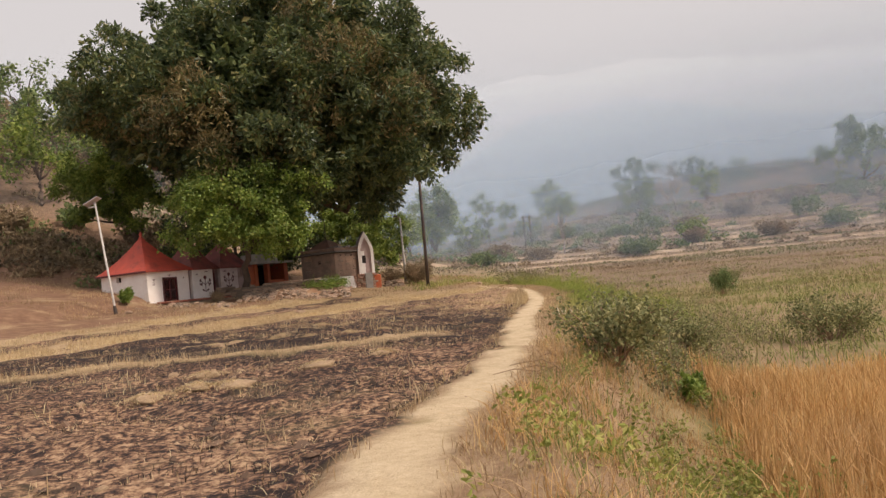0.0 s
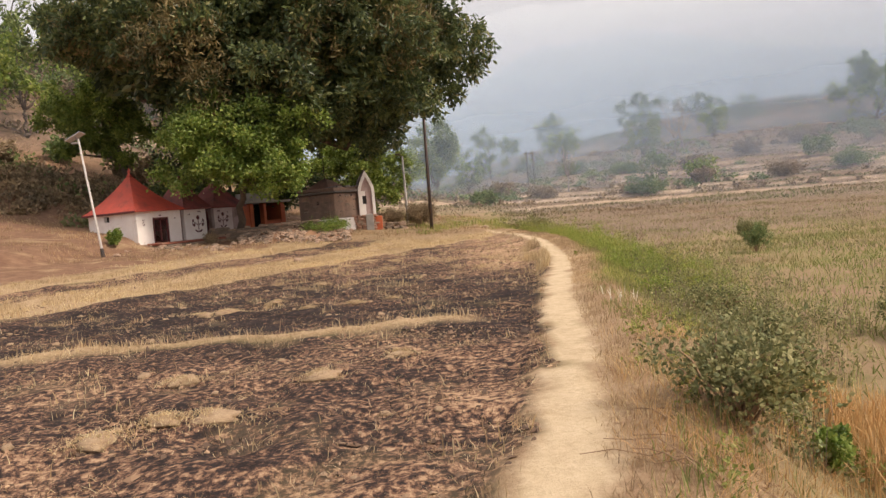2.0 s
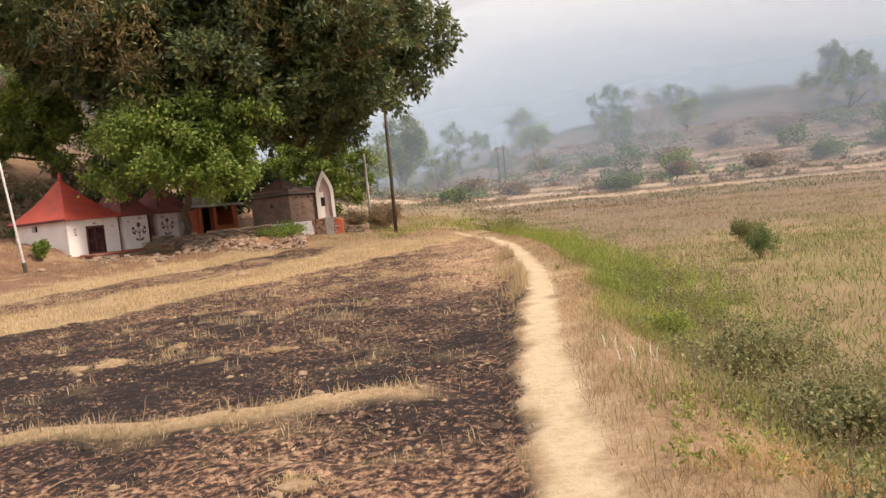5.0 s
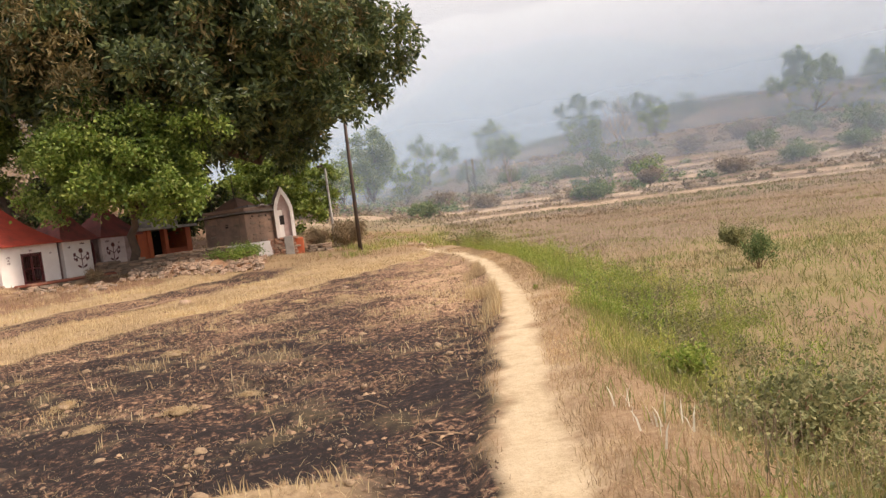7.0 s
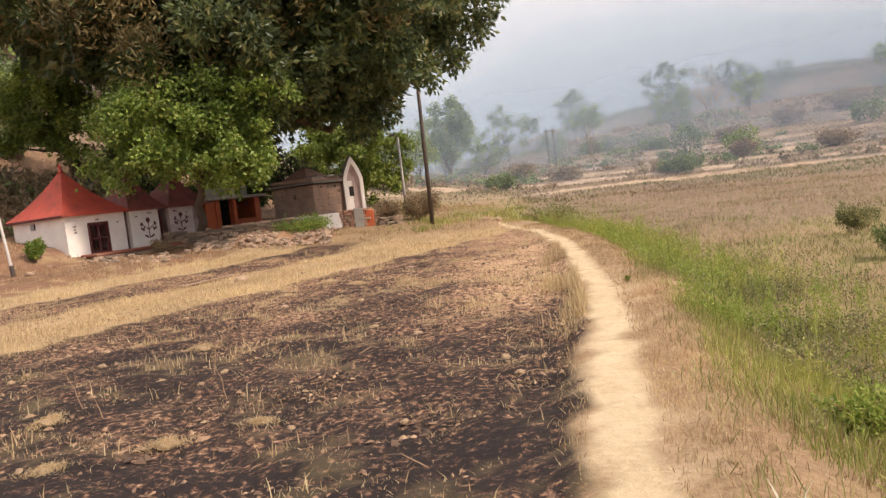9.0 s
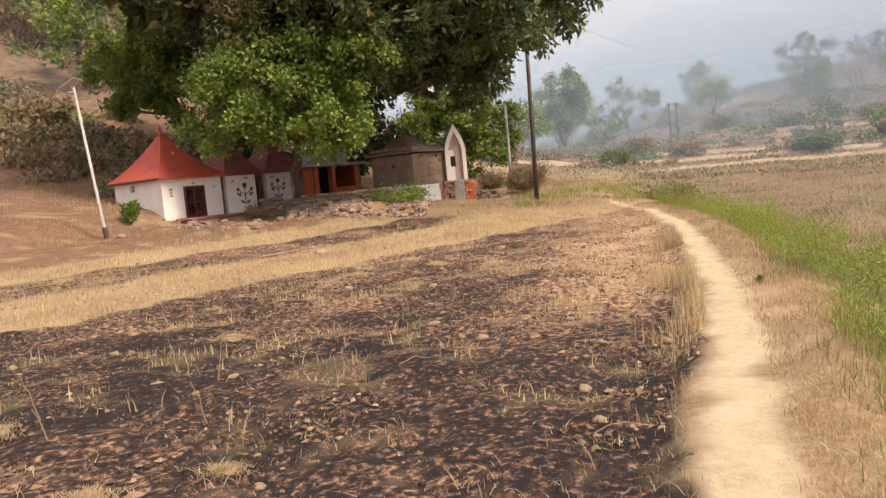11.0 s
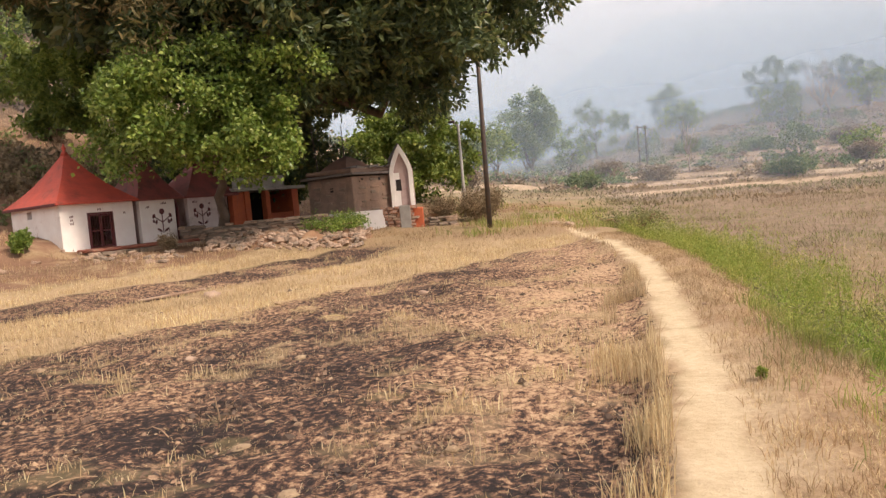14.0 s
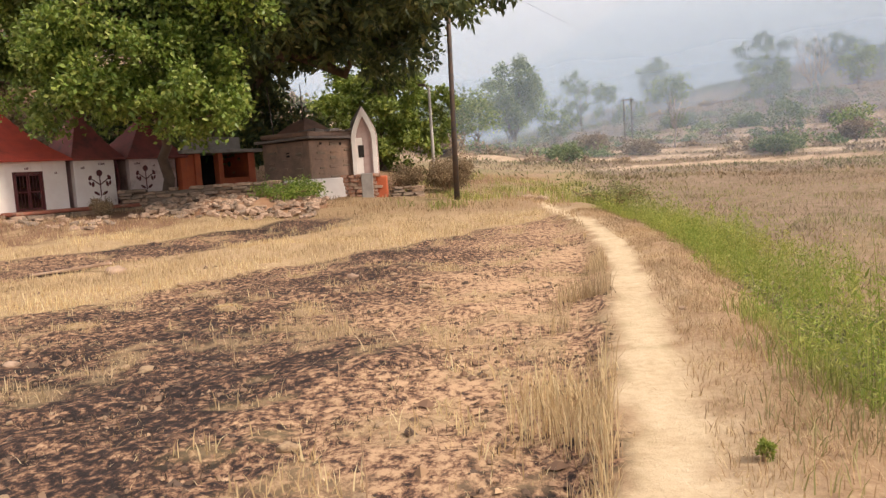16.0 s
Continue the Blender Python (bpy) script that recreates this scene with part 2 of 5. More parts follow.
HILL_GRASS = patchy_foliage("hillside_grass", [(0.0, (0.19, 0.14, 0.085)), (0.5, (0.30, 0.22, 0.14)), (1.0, (0.40, 0.30, 0.20))],
                            [(0.0, (0.11, 0.14, 0.055)), (0.5, (0.18, 0.205, 0.085)), (1.0, (0.28, 0.28, 0.13))], 0.055, 0.51)
GREY_WEED = foliage("grey_brown_weed_stalks", [(0.0, (0.17, 0.125, 0.09)), (0.5, (0.27, 0.20, 0.145)), (1.0, (0.42, 0.34, 0.25))], 0.85, 0.3)
GRASS_GREEN = foliage("yellow_green_grass", [(0.0, (0.17, 0.20, 0.05)), (0.5, (0.28, 0.31, 0.075)), (1.0, (0.45, 0.42, 0.15))], 0.7, 0.35)
CHARRED = foliage("charred_stalks", [(0.0, (0.02, 0.016, 0.014)), (0.7, (0.06, 0.04, 0.03)), (1.0, (0.26, 0.17, 0.09))], 0.9, 0.1)
TWIG = surface("dry_twigs", (0.36, 0.24, 0.15), (0.24, 0.15, 0.09), 3, 40, 0.95, 0.3)
SPIKE = foliage("white_seed_heads", [(0.0, (0.62, 0.58, 0.48)), (1.0, (0.80, 0.76, 0.66))], 0.8, 0.4)


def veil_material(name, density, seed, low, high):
    """Sheet standing in for smoke haze: tinted bluish, mostly clear, the rest scatters the daylight."""
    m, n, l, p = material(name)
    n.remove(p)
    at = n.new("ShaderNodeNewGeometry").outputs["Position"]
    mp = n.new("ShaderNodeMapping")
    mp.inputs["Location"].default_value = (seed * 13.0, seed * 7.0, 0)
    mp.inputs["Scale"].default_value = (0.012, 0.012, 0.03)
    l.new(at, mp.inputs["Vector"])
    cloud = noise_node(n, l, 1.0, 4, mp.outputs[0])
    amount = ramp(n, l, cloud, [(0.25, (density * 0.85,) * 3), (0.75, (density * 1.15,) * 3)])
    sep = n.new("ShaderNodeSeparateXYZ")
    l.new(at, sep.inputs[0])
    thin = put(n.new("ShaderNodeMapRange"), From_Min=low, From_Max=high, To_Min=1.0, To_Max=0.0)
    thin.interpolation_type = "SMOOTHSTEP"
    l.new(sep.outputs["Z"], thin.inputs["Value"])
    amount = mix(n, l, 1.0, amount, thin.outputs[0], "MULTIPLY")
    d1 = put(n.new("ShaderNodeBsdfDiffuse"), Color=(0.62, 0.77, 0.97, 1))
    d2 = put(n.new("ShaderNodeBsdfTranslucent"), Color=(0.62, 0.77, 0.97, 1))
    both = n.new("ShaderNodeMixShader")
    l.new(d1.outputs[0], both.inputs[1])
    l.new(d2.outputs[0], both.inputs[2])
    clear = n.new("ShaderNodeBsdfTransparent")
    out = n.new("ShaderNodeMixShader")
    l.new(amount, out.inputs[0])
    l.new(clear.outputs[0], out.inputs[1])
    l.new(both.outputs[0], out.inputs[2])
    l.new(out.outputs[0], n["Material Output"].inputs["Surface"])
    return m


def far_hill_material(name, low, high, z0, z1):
    """A plain glowing distance: haze painted as colour, paling to the sky's tone towards its crest."""
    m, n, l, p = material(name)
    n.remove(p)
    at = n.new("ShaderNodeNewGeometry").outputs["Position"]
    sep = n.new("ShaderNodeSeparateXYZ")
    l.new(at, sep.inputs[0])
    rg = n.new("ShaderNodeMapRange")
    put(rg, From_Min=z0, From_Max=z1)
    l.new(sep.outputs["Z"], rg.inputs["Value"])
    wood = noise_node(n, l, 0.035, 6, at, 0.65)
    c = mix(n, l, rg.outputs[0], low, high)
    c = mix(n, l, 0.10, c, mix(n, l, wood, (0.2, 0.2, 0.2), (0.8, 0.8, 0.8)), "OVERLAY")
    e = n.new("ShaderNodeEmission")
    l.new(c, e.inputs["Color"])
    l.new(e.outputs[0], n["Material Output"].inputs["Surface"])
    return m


# ---- mesh helpers ----
def mesh_of(name, verts, faces, mat, attributes=None, smooth=False):
    """A mesh from numpy arrays; faces all have the same number of corners."""
    me = bpy.data.meshes.new(name)
    verts, faces = np.asarray(verts, np.float32), np.asarray(faces, np.int32)
    k = faces.shape[1]
    me.vertices.add(len(verts))
    me.vertices.foreach_set("co", verts.ravel())
    me.loops.add(faces.size)
    me.loops.foreach_set("vertex_index", faces.ravel())
    me.polygons.add(len(faces))
    me.polygons.foreach_set("loop_start", np.arange(0, faces.size, k, dtype=np.int32))
    me.polygons.foreach_set("loop_total", np.full(len(faces), k, np.int32))
    me.polygons.foreach_set("use_smooth", np.full(len(faces), smooth, bool))
    for key, value in (attributes or {}).items():
        me.attributes.new(key, "FLOAT", "POINT").data.foreach_set("value", np.asarray(value, np.float32).ravel())
    me.update(calc_edges=True)
    me.materials.append(mat)
    return me


def part(name, bm, mat, parent=None, label="", smooth=False):
    me = bpy.data.meshes.new(name)
    bm.to_mesh(me)
    bm.free()
    me.materials.append(mat)
    if smooth:
        me.polygons.foreach_set("use_smooth", np.ones(len(me.polygons), bool))
    ob = new(name, me)
    if parent is not None:
        ob.parent = parent
    return tagged(ob, label)


def box(x0, y0, z0, x1, y1, z1, bevel=0.015, bm=None, rough=0.0, rng=None):
    """A bevelled box between two corners; rough moves its corners about."""
    own = bmesh.new()
    v = bmesh.ops.create_cube(own, size=1)["verts"]
    for w in v:
        w.co = Vector((x0 + (w.co.x + 0.5) * (x1 - x0), y0 + (w.co.y + 0.5) * (y1 - y0), z0 + (w.co.z + 0.5) * (z1 - z0)))
        if rough and rng is not None:
            w.co += Vector(rng.uniform(-rough, rough, 3))
    if bevel:
        bmesh.ops.bevel(own, geom=own.edges[:], offset=bevel, segments=1, affect="EDGES")
    if bm is None:
        return own
    tmp = bpy.data.meshes.new("tmp")
    own.to_mesh(tmp)
    own.free()
    bm.from_mesh(tmp)
    bpy.data.meshes.remove(tmp)
    return bm


def tube(points, radii, sides=8, bm=None):
    """A tapered tube along points."""
    bm = bm or bmesh.new()
    rings = []
    pts = [Vector(p) for p in points]
    for i, (p, r) in enumerate(zip(pts, radii)):
        way = (pts[min(i + 1, len(pts) - 1)] - pts[max(i - 1, 0)]).normalized()
        q = way.to_track_quat("Z", "Y")
        rings.append([bm.verts.new(p + q @ Vector((r * math.cos(2 * math.pi * k / sides), r * math.sin(2 * math.pi * k / sides), 0))) for k in range(sides)])
    for r0, r1 in zip(rings, rings[1:]):
        for k in range(sides):
            bm.faces.new((r0[k], r0[(k + 1) % sides], r1[(k + 1) % sides], r1[k]))
    bm.faces.new(rings[0][::-1])
    bm.faces.new(rings[-1])
    return bm


def unit(v):
    return v / np.maximum(np.linalg.norm(v, axis=-1, keepdims=True), 1e-6)


def leaves(rng, centres, ways, per, spread, length, width, droop=0.3, wild=0.8):
    """Folded leaves (two triangles each) in sprays round the centres."""
    n = len(centres) * per
    base = np.repeat(centres, per, 0) + rng.normal(0, 1, (n, 3)) * spread
    way = unit(np.repeat(ways, per, 0) * 0.7 + rng.normal(0, 1, (n, 3)) * wild + np.array((0, 0, -droop)))
    side = unit(np.cross(way, rng.normal(0, 1, (n, 3))))
    up = np.cross(side, way)
    size = rng.uniform(0.65, 1.25, (n, 1))
    le, wi = length * size, width * size
    v = np.stack([base, base + way * le * 0.45 + side * wi + up * wi * 0.4, base + way * le, base + way * le * 0.45 - side * wi + up * wi * 0.4], 1).reshape(-1, 3)
    k = np.arange(n)[:, None] * 4
    f = np.concatenate([k + np.array([[0, 1, 2]]), k + np.array([[0, 2, 3]])], 1).reshape(-1, 3)
    return v, f


def blades(rng, places, height, width, lean=0.3, kinds=0.35):
    """Upright blades or stalks, a bent strip of three triangles each."""
    n = len(places)
    h = np.asarray(height)[:, None] * rng.uniform(1 - kinds, 1 + kinds, (n, 1)) if np.ndim(height) else height * rng.uniform(1 - kinds, 1 + kinds, (n, 1))
    t = rng.uniform(0, 2 * np.pi, n)
    side = np.stack([np.cos(t), np.sin(t), np.zeros(n)], 1) * width
    t2 = rng.uniform(0, 2 * np.pi, n)
    tip = np.stack([np.cos(t2), np.sin(t2), np.zeros(n)], 1) * (np.abs(rng.normal(0, lean, (n, 1))) * h)
    up = np.array((0, 0, 1.0))
    mid = places + tip * 0.35 + up * h * 0.6
    v = np.stack([places - side, places + side, mid - side * 0.8, mid + side * 0.8, places + tip + up * h], 1).reshape(-1, 3)
    k = np.arange(n)[:, None] * 5
    f = np.concatenate([k + np.array([[0, 1, 3]]), k + np.array([[0, 3, 2]]), k + np.array([[2, 3, 4]])], 1).reshape(-1, 3)
    return v, f


def stuff(name, vf, mat, label, category):
    return tagged(new(name, mesh_of(name, *vf, mat)), label, category, kind="stuff")


# ---- lie of the land ----
PATH_Y = [-60, -6, 0, 2, 3.8, 5.5, 7.8, 10.9, 15.1, 18.3, 20.5, 23.5, 26.7, 29, 33.3, 37, 41, 44, 50, 62, 90]
PATH_X = [2, 0.4, 0, -0.40, -0.47, -0.13, 0.42, 0.90, 1.36, 1.88, 2.22, 2.62, 2.87, 3.06, 3.30, 3.25, 3.1, 2.6, 2.0, 1.9, 3]
_ys = np.arange(-60, 95, 0.25)
_xs = np.interp(_ys, PATH_Y, PATH_X)
_xs[6:-6] = np.convolve(_xs, np.ones(13) / 13, "same")[6:-6]


def path_x(y):
    return np.interp(y, _ys, _xs)


def smooth(v, a, b):
    t = np.clip((v - a) / (b - a), 0, 1)
    return t * t * (3 - 2 * t)


def waves(x, y, size, seed=0.0):
    """A cheap uneven field between about -1 and 1."""
    x, y = np.asarray(x, float), np.asarray(y, float)
    r = np.random.default_rng(int(seed) + 77)
    s, amp = 0, 1.0
    for k in range(3):
        grid, turn = r.random((128, 128)), r.uniform(0, 6.28)
        step = size * 0.5 / 2 ** k
        u = (x * math.cos(turn) + y * math.sin(turn)) / step + 37.3
        v = (y * math.cos(turn) - x * math.sin(turn)) / step + 11.7
        i, j = np.floor(u).astype(int), np.floor(v).astype(int)
        fu, fv = u - i, v - j
        fu, fv = fu * fu * (3 - 2 * fu), fv * fv * (3 - 2 * fv)
        i0, i1, j0, j1 = i % 128, (i + 1) % 128, j % 128, (j + 1) % 128
        s = s + amp * ((grid[i0, j0] * (1 - fu) + grid[i1, j0] * fu) * (1 - fv) + (grid[i0, j1] * (1 - fu) + grid[i1, j1] * fu) * fv - 0.5)
        amp *= 0.5
    return s * 2.6


def across(x, y):
    """Metres across the strips of the field, towards the huts."""
    return (y - 1.9 * x) / 2.147 + 0.25 * waves(x, y, 6, 3)


STEP = 0.7


def valley(x, y):
    """Smooth height of the meadow and hillside, and its count of terraces."""
    z = np.interp(y, [-20, 35, 60, 80, 100, 110, 130, 170, 220, 400], [-0.12, -0.12, 0.4, 1.2, 2.9, 3.9, 6.8, 11.6, 15.5, 19])
    hill = np.interp(x, [-60, -25, 5, 30, 60, 90, 300], [0.5, 0.35, 0.7, 1.05, 1.4, 1.6, 2.0])
    z = np.where(y > 70, 1.0 + (z - 1.0) * (hill * smooth(y, 70, 110) + 1 - smooth(y, 70, 110)), z)
    return z, (z + 0.3 * waves(x, y, 60, 12)) / STEP


def height(x, y):
    x, y = np.asarray(x, float), np.asarray(y, float)
    d = x - path_x(y)
    s = across(x, y)
    near = smooth(y, 0.2, 3.4)
    left = np.interp(s, [18, 23, 26, 29, 33, 37, 41, 47, 60, 90], [0.52, 0.56, 0.62, 0.75, 0.98, 1.12, 1.5, 2.1, 3.4, 6]) + 0.3 * smooth(y, 42, 50) * (1 - smooth(s, 30, 34))
    left = left + 0.6 * smooth(-x, 15.6, 17.6) * smooth(s, 33.8, 36.5)
    left = left + 0.035 * waves(x, y, 2.5, 5)
    left = left + 0.09 * np.exp(-((y - 13.7 - 0.25 * waves(x, y, 5, 8)) / 0.22) ** 2) * smooth(-d, 0.8, 1.6)
    right, lev = valley(x, y)
    fr = lev - np.floor(lev)
    terr = (np.floor(lev) + 0.45 * fr + 0.55 * smooth(fr, 0.88, 1.0)) * STEP - 0.3 * waves(x, y, 60, 12)
    on_hill = smooth(y, 74, 84)
    right = right * (1 - on_hill) + terr * on_hill + 0.06 * waves(x, y, 4, 9) + 0.5 * waves(x, y, 60, 14) * smooth(y, 130, 180)
    crest = 0.62 + 0.04 * smooth(d, 0.3, 0.6)
    z = np.where(d < 0, left + (crest - left) * smooth(d, -0.55, -0.28) * (1 - smooth(y, 44, 52)), crest)
    drop = smooth(d, 0.75 + 0.25 * waves(x * 0, y, 5, 2), 2.5 + 0.5 * waves(x * 0, y, 7, 4))
    wide = smooth(y, 42, 62)
    drop = drop * (1 - wide) + smooth(d, -6, 8) * wide
    base = np.where(d < 0, z, crest)
    base = base * (1 - wide) + left * wide
    z = base * (1 - drop) + right * drop
    far = smooth(y, 62, 85)
    z = z * (1 - far) + right * far
    # the near end of the bund dips towards the start of the path
    z = z - 0.60 * (1 - near) * np.exp(-((x - path_x(y)) / 1.6) ** 2)
    # wooded brown hillside behind the huts
    z = z + 24 * np.exp(-((x + 55) / 32) ** 2 - ((y - 92) / 30) ** 2)
    z = z + 0.012 * waves(x, y, 0.7, 21) * (np.abs(d) < 12)
    return z


def zones(x, y):
    d, s = x - path_x(y), across(x, y)
    w = waves(x, y, 1.1, 31) * 0.12
    field = smooth(-(d + w), 0.22, 0.36) * (1 - smooth(y + 2 * w, 44.5, 46)) * smooth(y, -30, -20)
    strips = np.clip(smooth(s, 18.2, 18.6) - smooth(s, 22.9, 23.2) + smooth(s, 26.2, 26.5) - smooth(s + w * 4, 28.0, 29.6), 0, 1)
    strips = np.clip(strips + smooth(x, -4.8, -3.2) * smooth(s, 20, 22) * (1 - smooth(s + w * 4, 27.5, 29)), 0, 1)
    bund = np.exp(-((y - 13.7 - 0.25 * waves(x, y, 5, 8)) / 0.26) ** 4) * smooth(-d, 0.9, 1.6)
    tuft = (0.6 + 0.4 * smooth(y, 21, 26)) * smooth(waves(x, y, 1.6, 41) + 0.9 * waves(x, y, 0.55, 42), 0.85, 1.25) * 0.75 * (0.5 + 0.5 * smooth(y, 14, 26))
    straw = np.clip(strips + bund + tuft, 0, 1) * field
    burnt = field * (1 - np.clip(strips + bund + tuft * 0.8, 0, 1)) * (1 - smooth(s, 26, 26.4))
    trodden = smooth(0.24 + w * 0.5 + 0.07 * waves(x, y, 0.7, 33) - np.abs(d - 0.02), -0.07, 0.12) * (1 - smooth(y, 46, 60))
    scuffed = 0.55 * smooth(0.85 - d, 0, 0.5) * smooth(d, 0.0, 0.15) * smooth(waves(x, y, 1.2, 34) + 0.4 * waves(x, y, 0.4, 35), -0.5, 0.7) * smooth(y, 4, 16) * (1 - smooth(y, 46, 60))
    trodden = np.maximum(trodden, scuffed)
    verge = np.clip(smooth(d, 0.1, 0.2) * (1 - smooth(d + w, 0.9, 1.9)) + smooth(-d, 0.1, 0.15) * (1 - field), 0, 1) * (1 - smooth(y, 40, 60)) * (y < 62)
    earth = smooth(s + w * 3, 28.3, 29.6) * (1 - smooth(x, -1, 3)) * (1 - smooth(s, 52, 70)) * (1 - smooth(y, 58, 75))
    scrub = np.clip(np.exp(-((x + 55) / 36) ** 2 - ((y - 92) / 36) ** 2) * 2.2 + smooth(y, 72, 92) * 0.9 * smooth(waves(x, y, 20, 51), -0.9, 0.0), 0, 1)
    lev = valley(x, y)[1]
    fr = lev - np.floor(lev)
    riser = 0.95 * smooth(fr, 0.84, 0.90) * smooth(y, 74, 80) * (1 - smooth(y, 112, 126)) * (1 - smooth(np.abs(x), 90, 120)) * smooth(waves(x, y, 14, 61), -0.9, -0.1)
    thin_burn = np.interp(y, [3, 8, 11, 13.5, 15, 22, 25, 30, 34, 42], [-0.005, 0.015, -0.02, -0.05, -0.075, -0.06, -0.012, 0.015, 0.015, -0.01]) + 0.085 * smooth(d, -4.0, -0.8) * smooth(y, 19, 24)
    brown_meadow = smooth(y + 4 * waves(x, y, 14, 95), 30, 44) * smooth(d, 1.5, 4)
    return dict(thin_burn=thin_burn, brown_meadow=brown_meadow, straw=straw, burnt=burnt, trodden=trodden, verge=verge, earth=earth, scrub=scrub, riser=riser)


def growing(start, end, first, ratio):
    out, v, st = [], start, first
    while v < end:
        out.append(v)
        v, st = v + st, st * ratio
    return np.array(out + [end])


gx = np.concatenate([-growing(14, 1800, 0.25, 1.075)[::-1], np.arange(-13.86, 7, 0.14), growing(7, 1800, 0.18, 1.06)])
gy = np.concatenate([-growing(2, 1800, 0.3, 1.2)[::-1], np.arange(-1.8, 30, 0.13), growing(30, 80, 0.16, 1.012)[:-1], growing(80, 140, 0.5, 1.0)[:-1], growing(140, 2000, 1.0, 1.08)])
X, Y = np.meshgrid(gx, gy)
nx, ny = len(gx), len(gy)
idx = np.arange(nx * ny).reshape(ny, nx)
quads = np.stack([idx[:-1, :-1], idx[:-1, 1:], idx[1:, 1:], idx[1:, :-1]], -1).reshape(-1, 4)
Z = height(X, Y)
zz = zones(X, Y)
# the burnt ploughland is cloddy
near_grid = (np.abs(X) < 16) & (Y < 42)
Z = Z + near_grid * (zz["burnt"] + 0.5 * zz["straw"]) * (0.022 * waves(X, Y, 1.0, 71) + 0.014 * waves(X, Y, 0.5, 72))
tagged(new("ground", mesh_of("ground", np.stack([X, Y, Z], -1).reshape(-1, 3), quads, GROUND, {k: v.ravel() for k, v in zz.items()}, True)),
       "burnt stubble field, pale trodden path and dry meadow", "ground", kind="structure")


def on_ground(x, y, dz=0.0):
    return (float(x), float(y), float(height(x, y)) + dz)


# ---- distance: glowing hills with painted haze, and haze sheets ----
def far_ridge(name, radius, tops, mat, z0=-5):
    """A ridge round the valley at that radius; tops are (bearing in degrees to the right, height)."""
    bear = np.arange(-180, 181, 1.5)
    t = np.interp(bear, [b for b, _ in tops], [h for _, h in tops])
    t = t + radius * 0.012 * waves(bear, bear * 0, 22, 5) + radius * 0.004 * waves(bear, bear * 0, 5, 6)
    rows = []
    for k in range(9):
        f = k / 8
        r = radius * (1 + 0.5 * f)
        rows.append(np.stack([np.sin(np.radians(bear)) * r, np.cos(np.radians(bear)) * r, z0 + (t - z0) * (f ** 0.8)], -1))
    v = np.concatenate(rows)
    n = len(bear)
    i = np.arange(9 * n).reshape(9, n)
    q = np.stack([i[:-1, :-1], i[:-1, 1:], i[1:, 1:], i[1:, :-1]], -1).reshape(-1, 4)
    return tagged(new(name, mesh_of(name, v, q, mat, None, True)), "glowing backdrop of blue-grey wooded hills with painted haze", "hills", kind="structure")


# Backdrop ridges glow; their blue-grey to near-white colours are painted haze.
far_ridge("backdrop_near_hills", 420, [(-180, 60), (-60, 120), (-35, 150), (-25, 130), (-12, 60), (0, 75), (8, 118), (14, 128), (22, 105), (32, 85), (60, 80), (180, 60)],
          far_hill_material("painted_haze_near_hills", (0.34, 0.42, 0.50), (0.655, 0.67, 0.69), 0, 124))
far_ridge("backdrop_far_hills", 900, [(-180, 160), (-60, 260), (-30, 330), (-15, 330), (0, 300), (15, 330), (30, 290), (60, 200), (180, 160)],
          far_hill_material("painted_haze_far_hills", (0.60, 0.62, 0.645), (0.72, 0.705, 0.71), 60, 290))


# A curved upright sheet, with the haze put into its colour.
def haze_sheet(radius, density, seed):
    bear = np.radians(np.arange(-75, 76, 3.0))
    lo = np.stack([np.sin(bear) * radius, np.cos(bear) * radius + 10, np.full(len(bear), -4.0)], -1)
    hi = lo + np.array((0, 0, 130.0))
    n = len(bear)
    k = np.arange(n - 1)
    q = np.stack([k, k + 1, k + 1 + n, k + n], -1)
    ob = new("haze_sheet", mesh_of("haze_sheet", np.concatenate([lo, hi]), q, veil_material("haze_sheet_tint", density, seed, radius * 0.01, radius * 0.36), None, True))
    return tagged(ob, "translucent bluish sheet standing in for smoke haze over the valley", "smoke", kind="stuff")


# Six sheets one behind another build up the painted haze with distance.
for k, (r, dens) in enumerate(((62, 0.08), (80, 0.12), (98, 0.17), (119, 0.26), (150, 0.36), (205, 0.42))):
    haze_sheet(r, dens, k)


# ---- huts ----
def empty(name, place, turn, label, category, group=""):
    ob = new(name)
    ob.empty_display_size = 0.3
    ob.matrix_basis = pose(*place, 0, 0, turn)
    return tagged(ob, label, category, group)


def hip_roof(x0, y0, x1, y1, z, apex, sag=0.12, thick=0.07):
    """A four-sided tent roof with sagging faces and an eaves board."""
    bm = bmesh.new()
    ring = []
    steps = 7
    for k in range(steps):
        f = k / (steps - 1) * 0.97
        drop = -sag * math.sin(math.pi * f)
        row = []
        for cx, cy in ((x0, y0), (x1, y0), (x1, y1), (x0, y1)):
            row.append(bm.verts.new((cx + (apex[0] - cx) * f, cy + (apex[1] - cy) * f, z + (apex[2] - z) * f + drop)))
        ring.append(row)
    for r0, r1 in zip(ring, ring[1:]):
        for k in range(4):
            bm.faces.new((r0[k], r0[(k + 1) % 4], r1[(k + 1) % 4], r1[k]))
    bm.faces.new(ring[-1])
    under = [bm.verts.new((v.co.x, v.co.y, v.co.z - thick)) for v in ring[0]]
    for k in range(4):
        bm.faces.new((under[k], under[(k + 1) % 4], ring[0][(k + 1) % 4], ring[0][k]))
    bm.faces.new(under[::-1])
    return bm


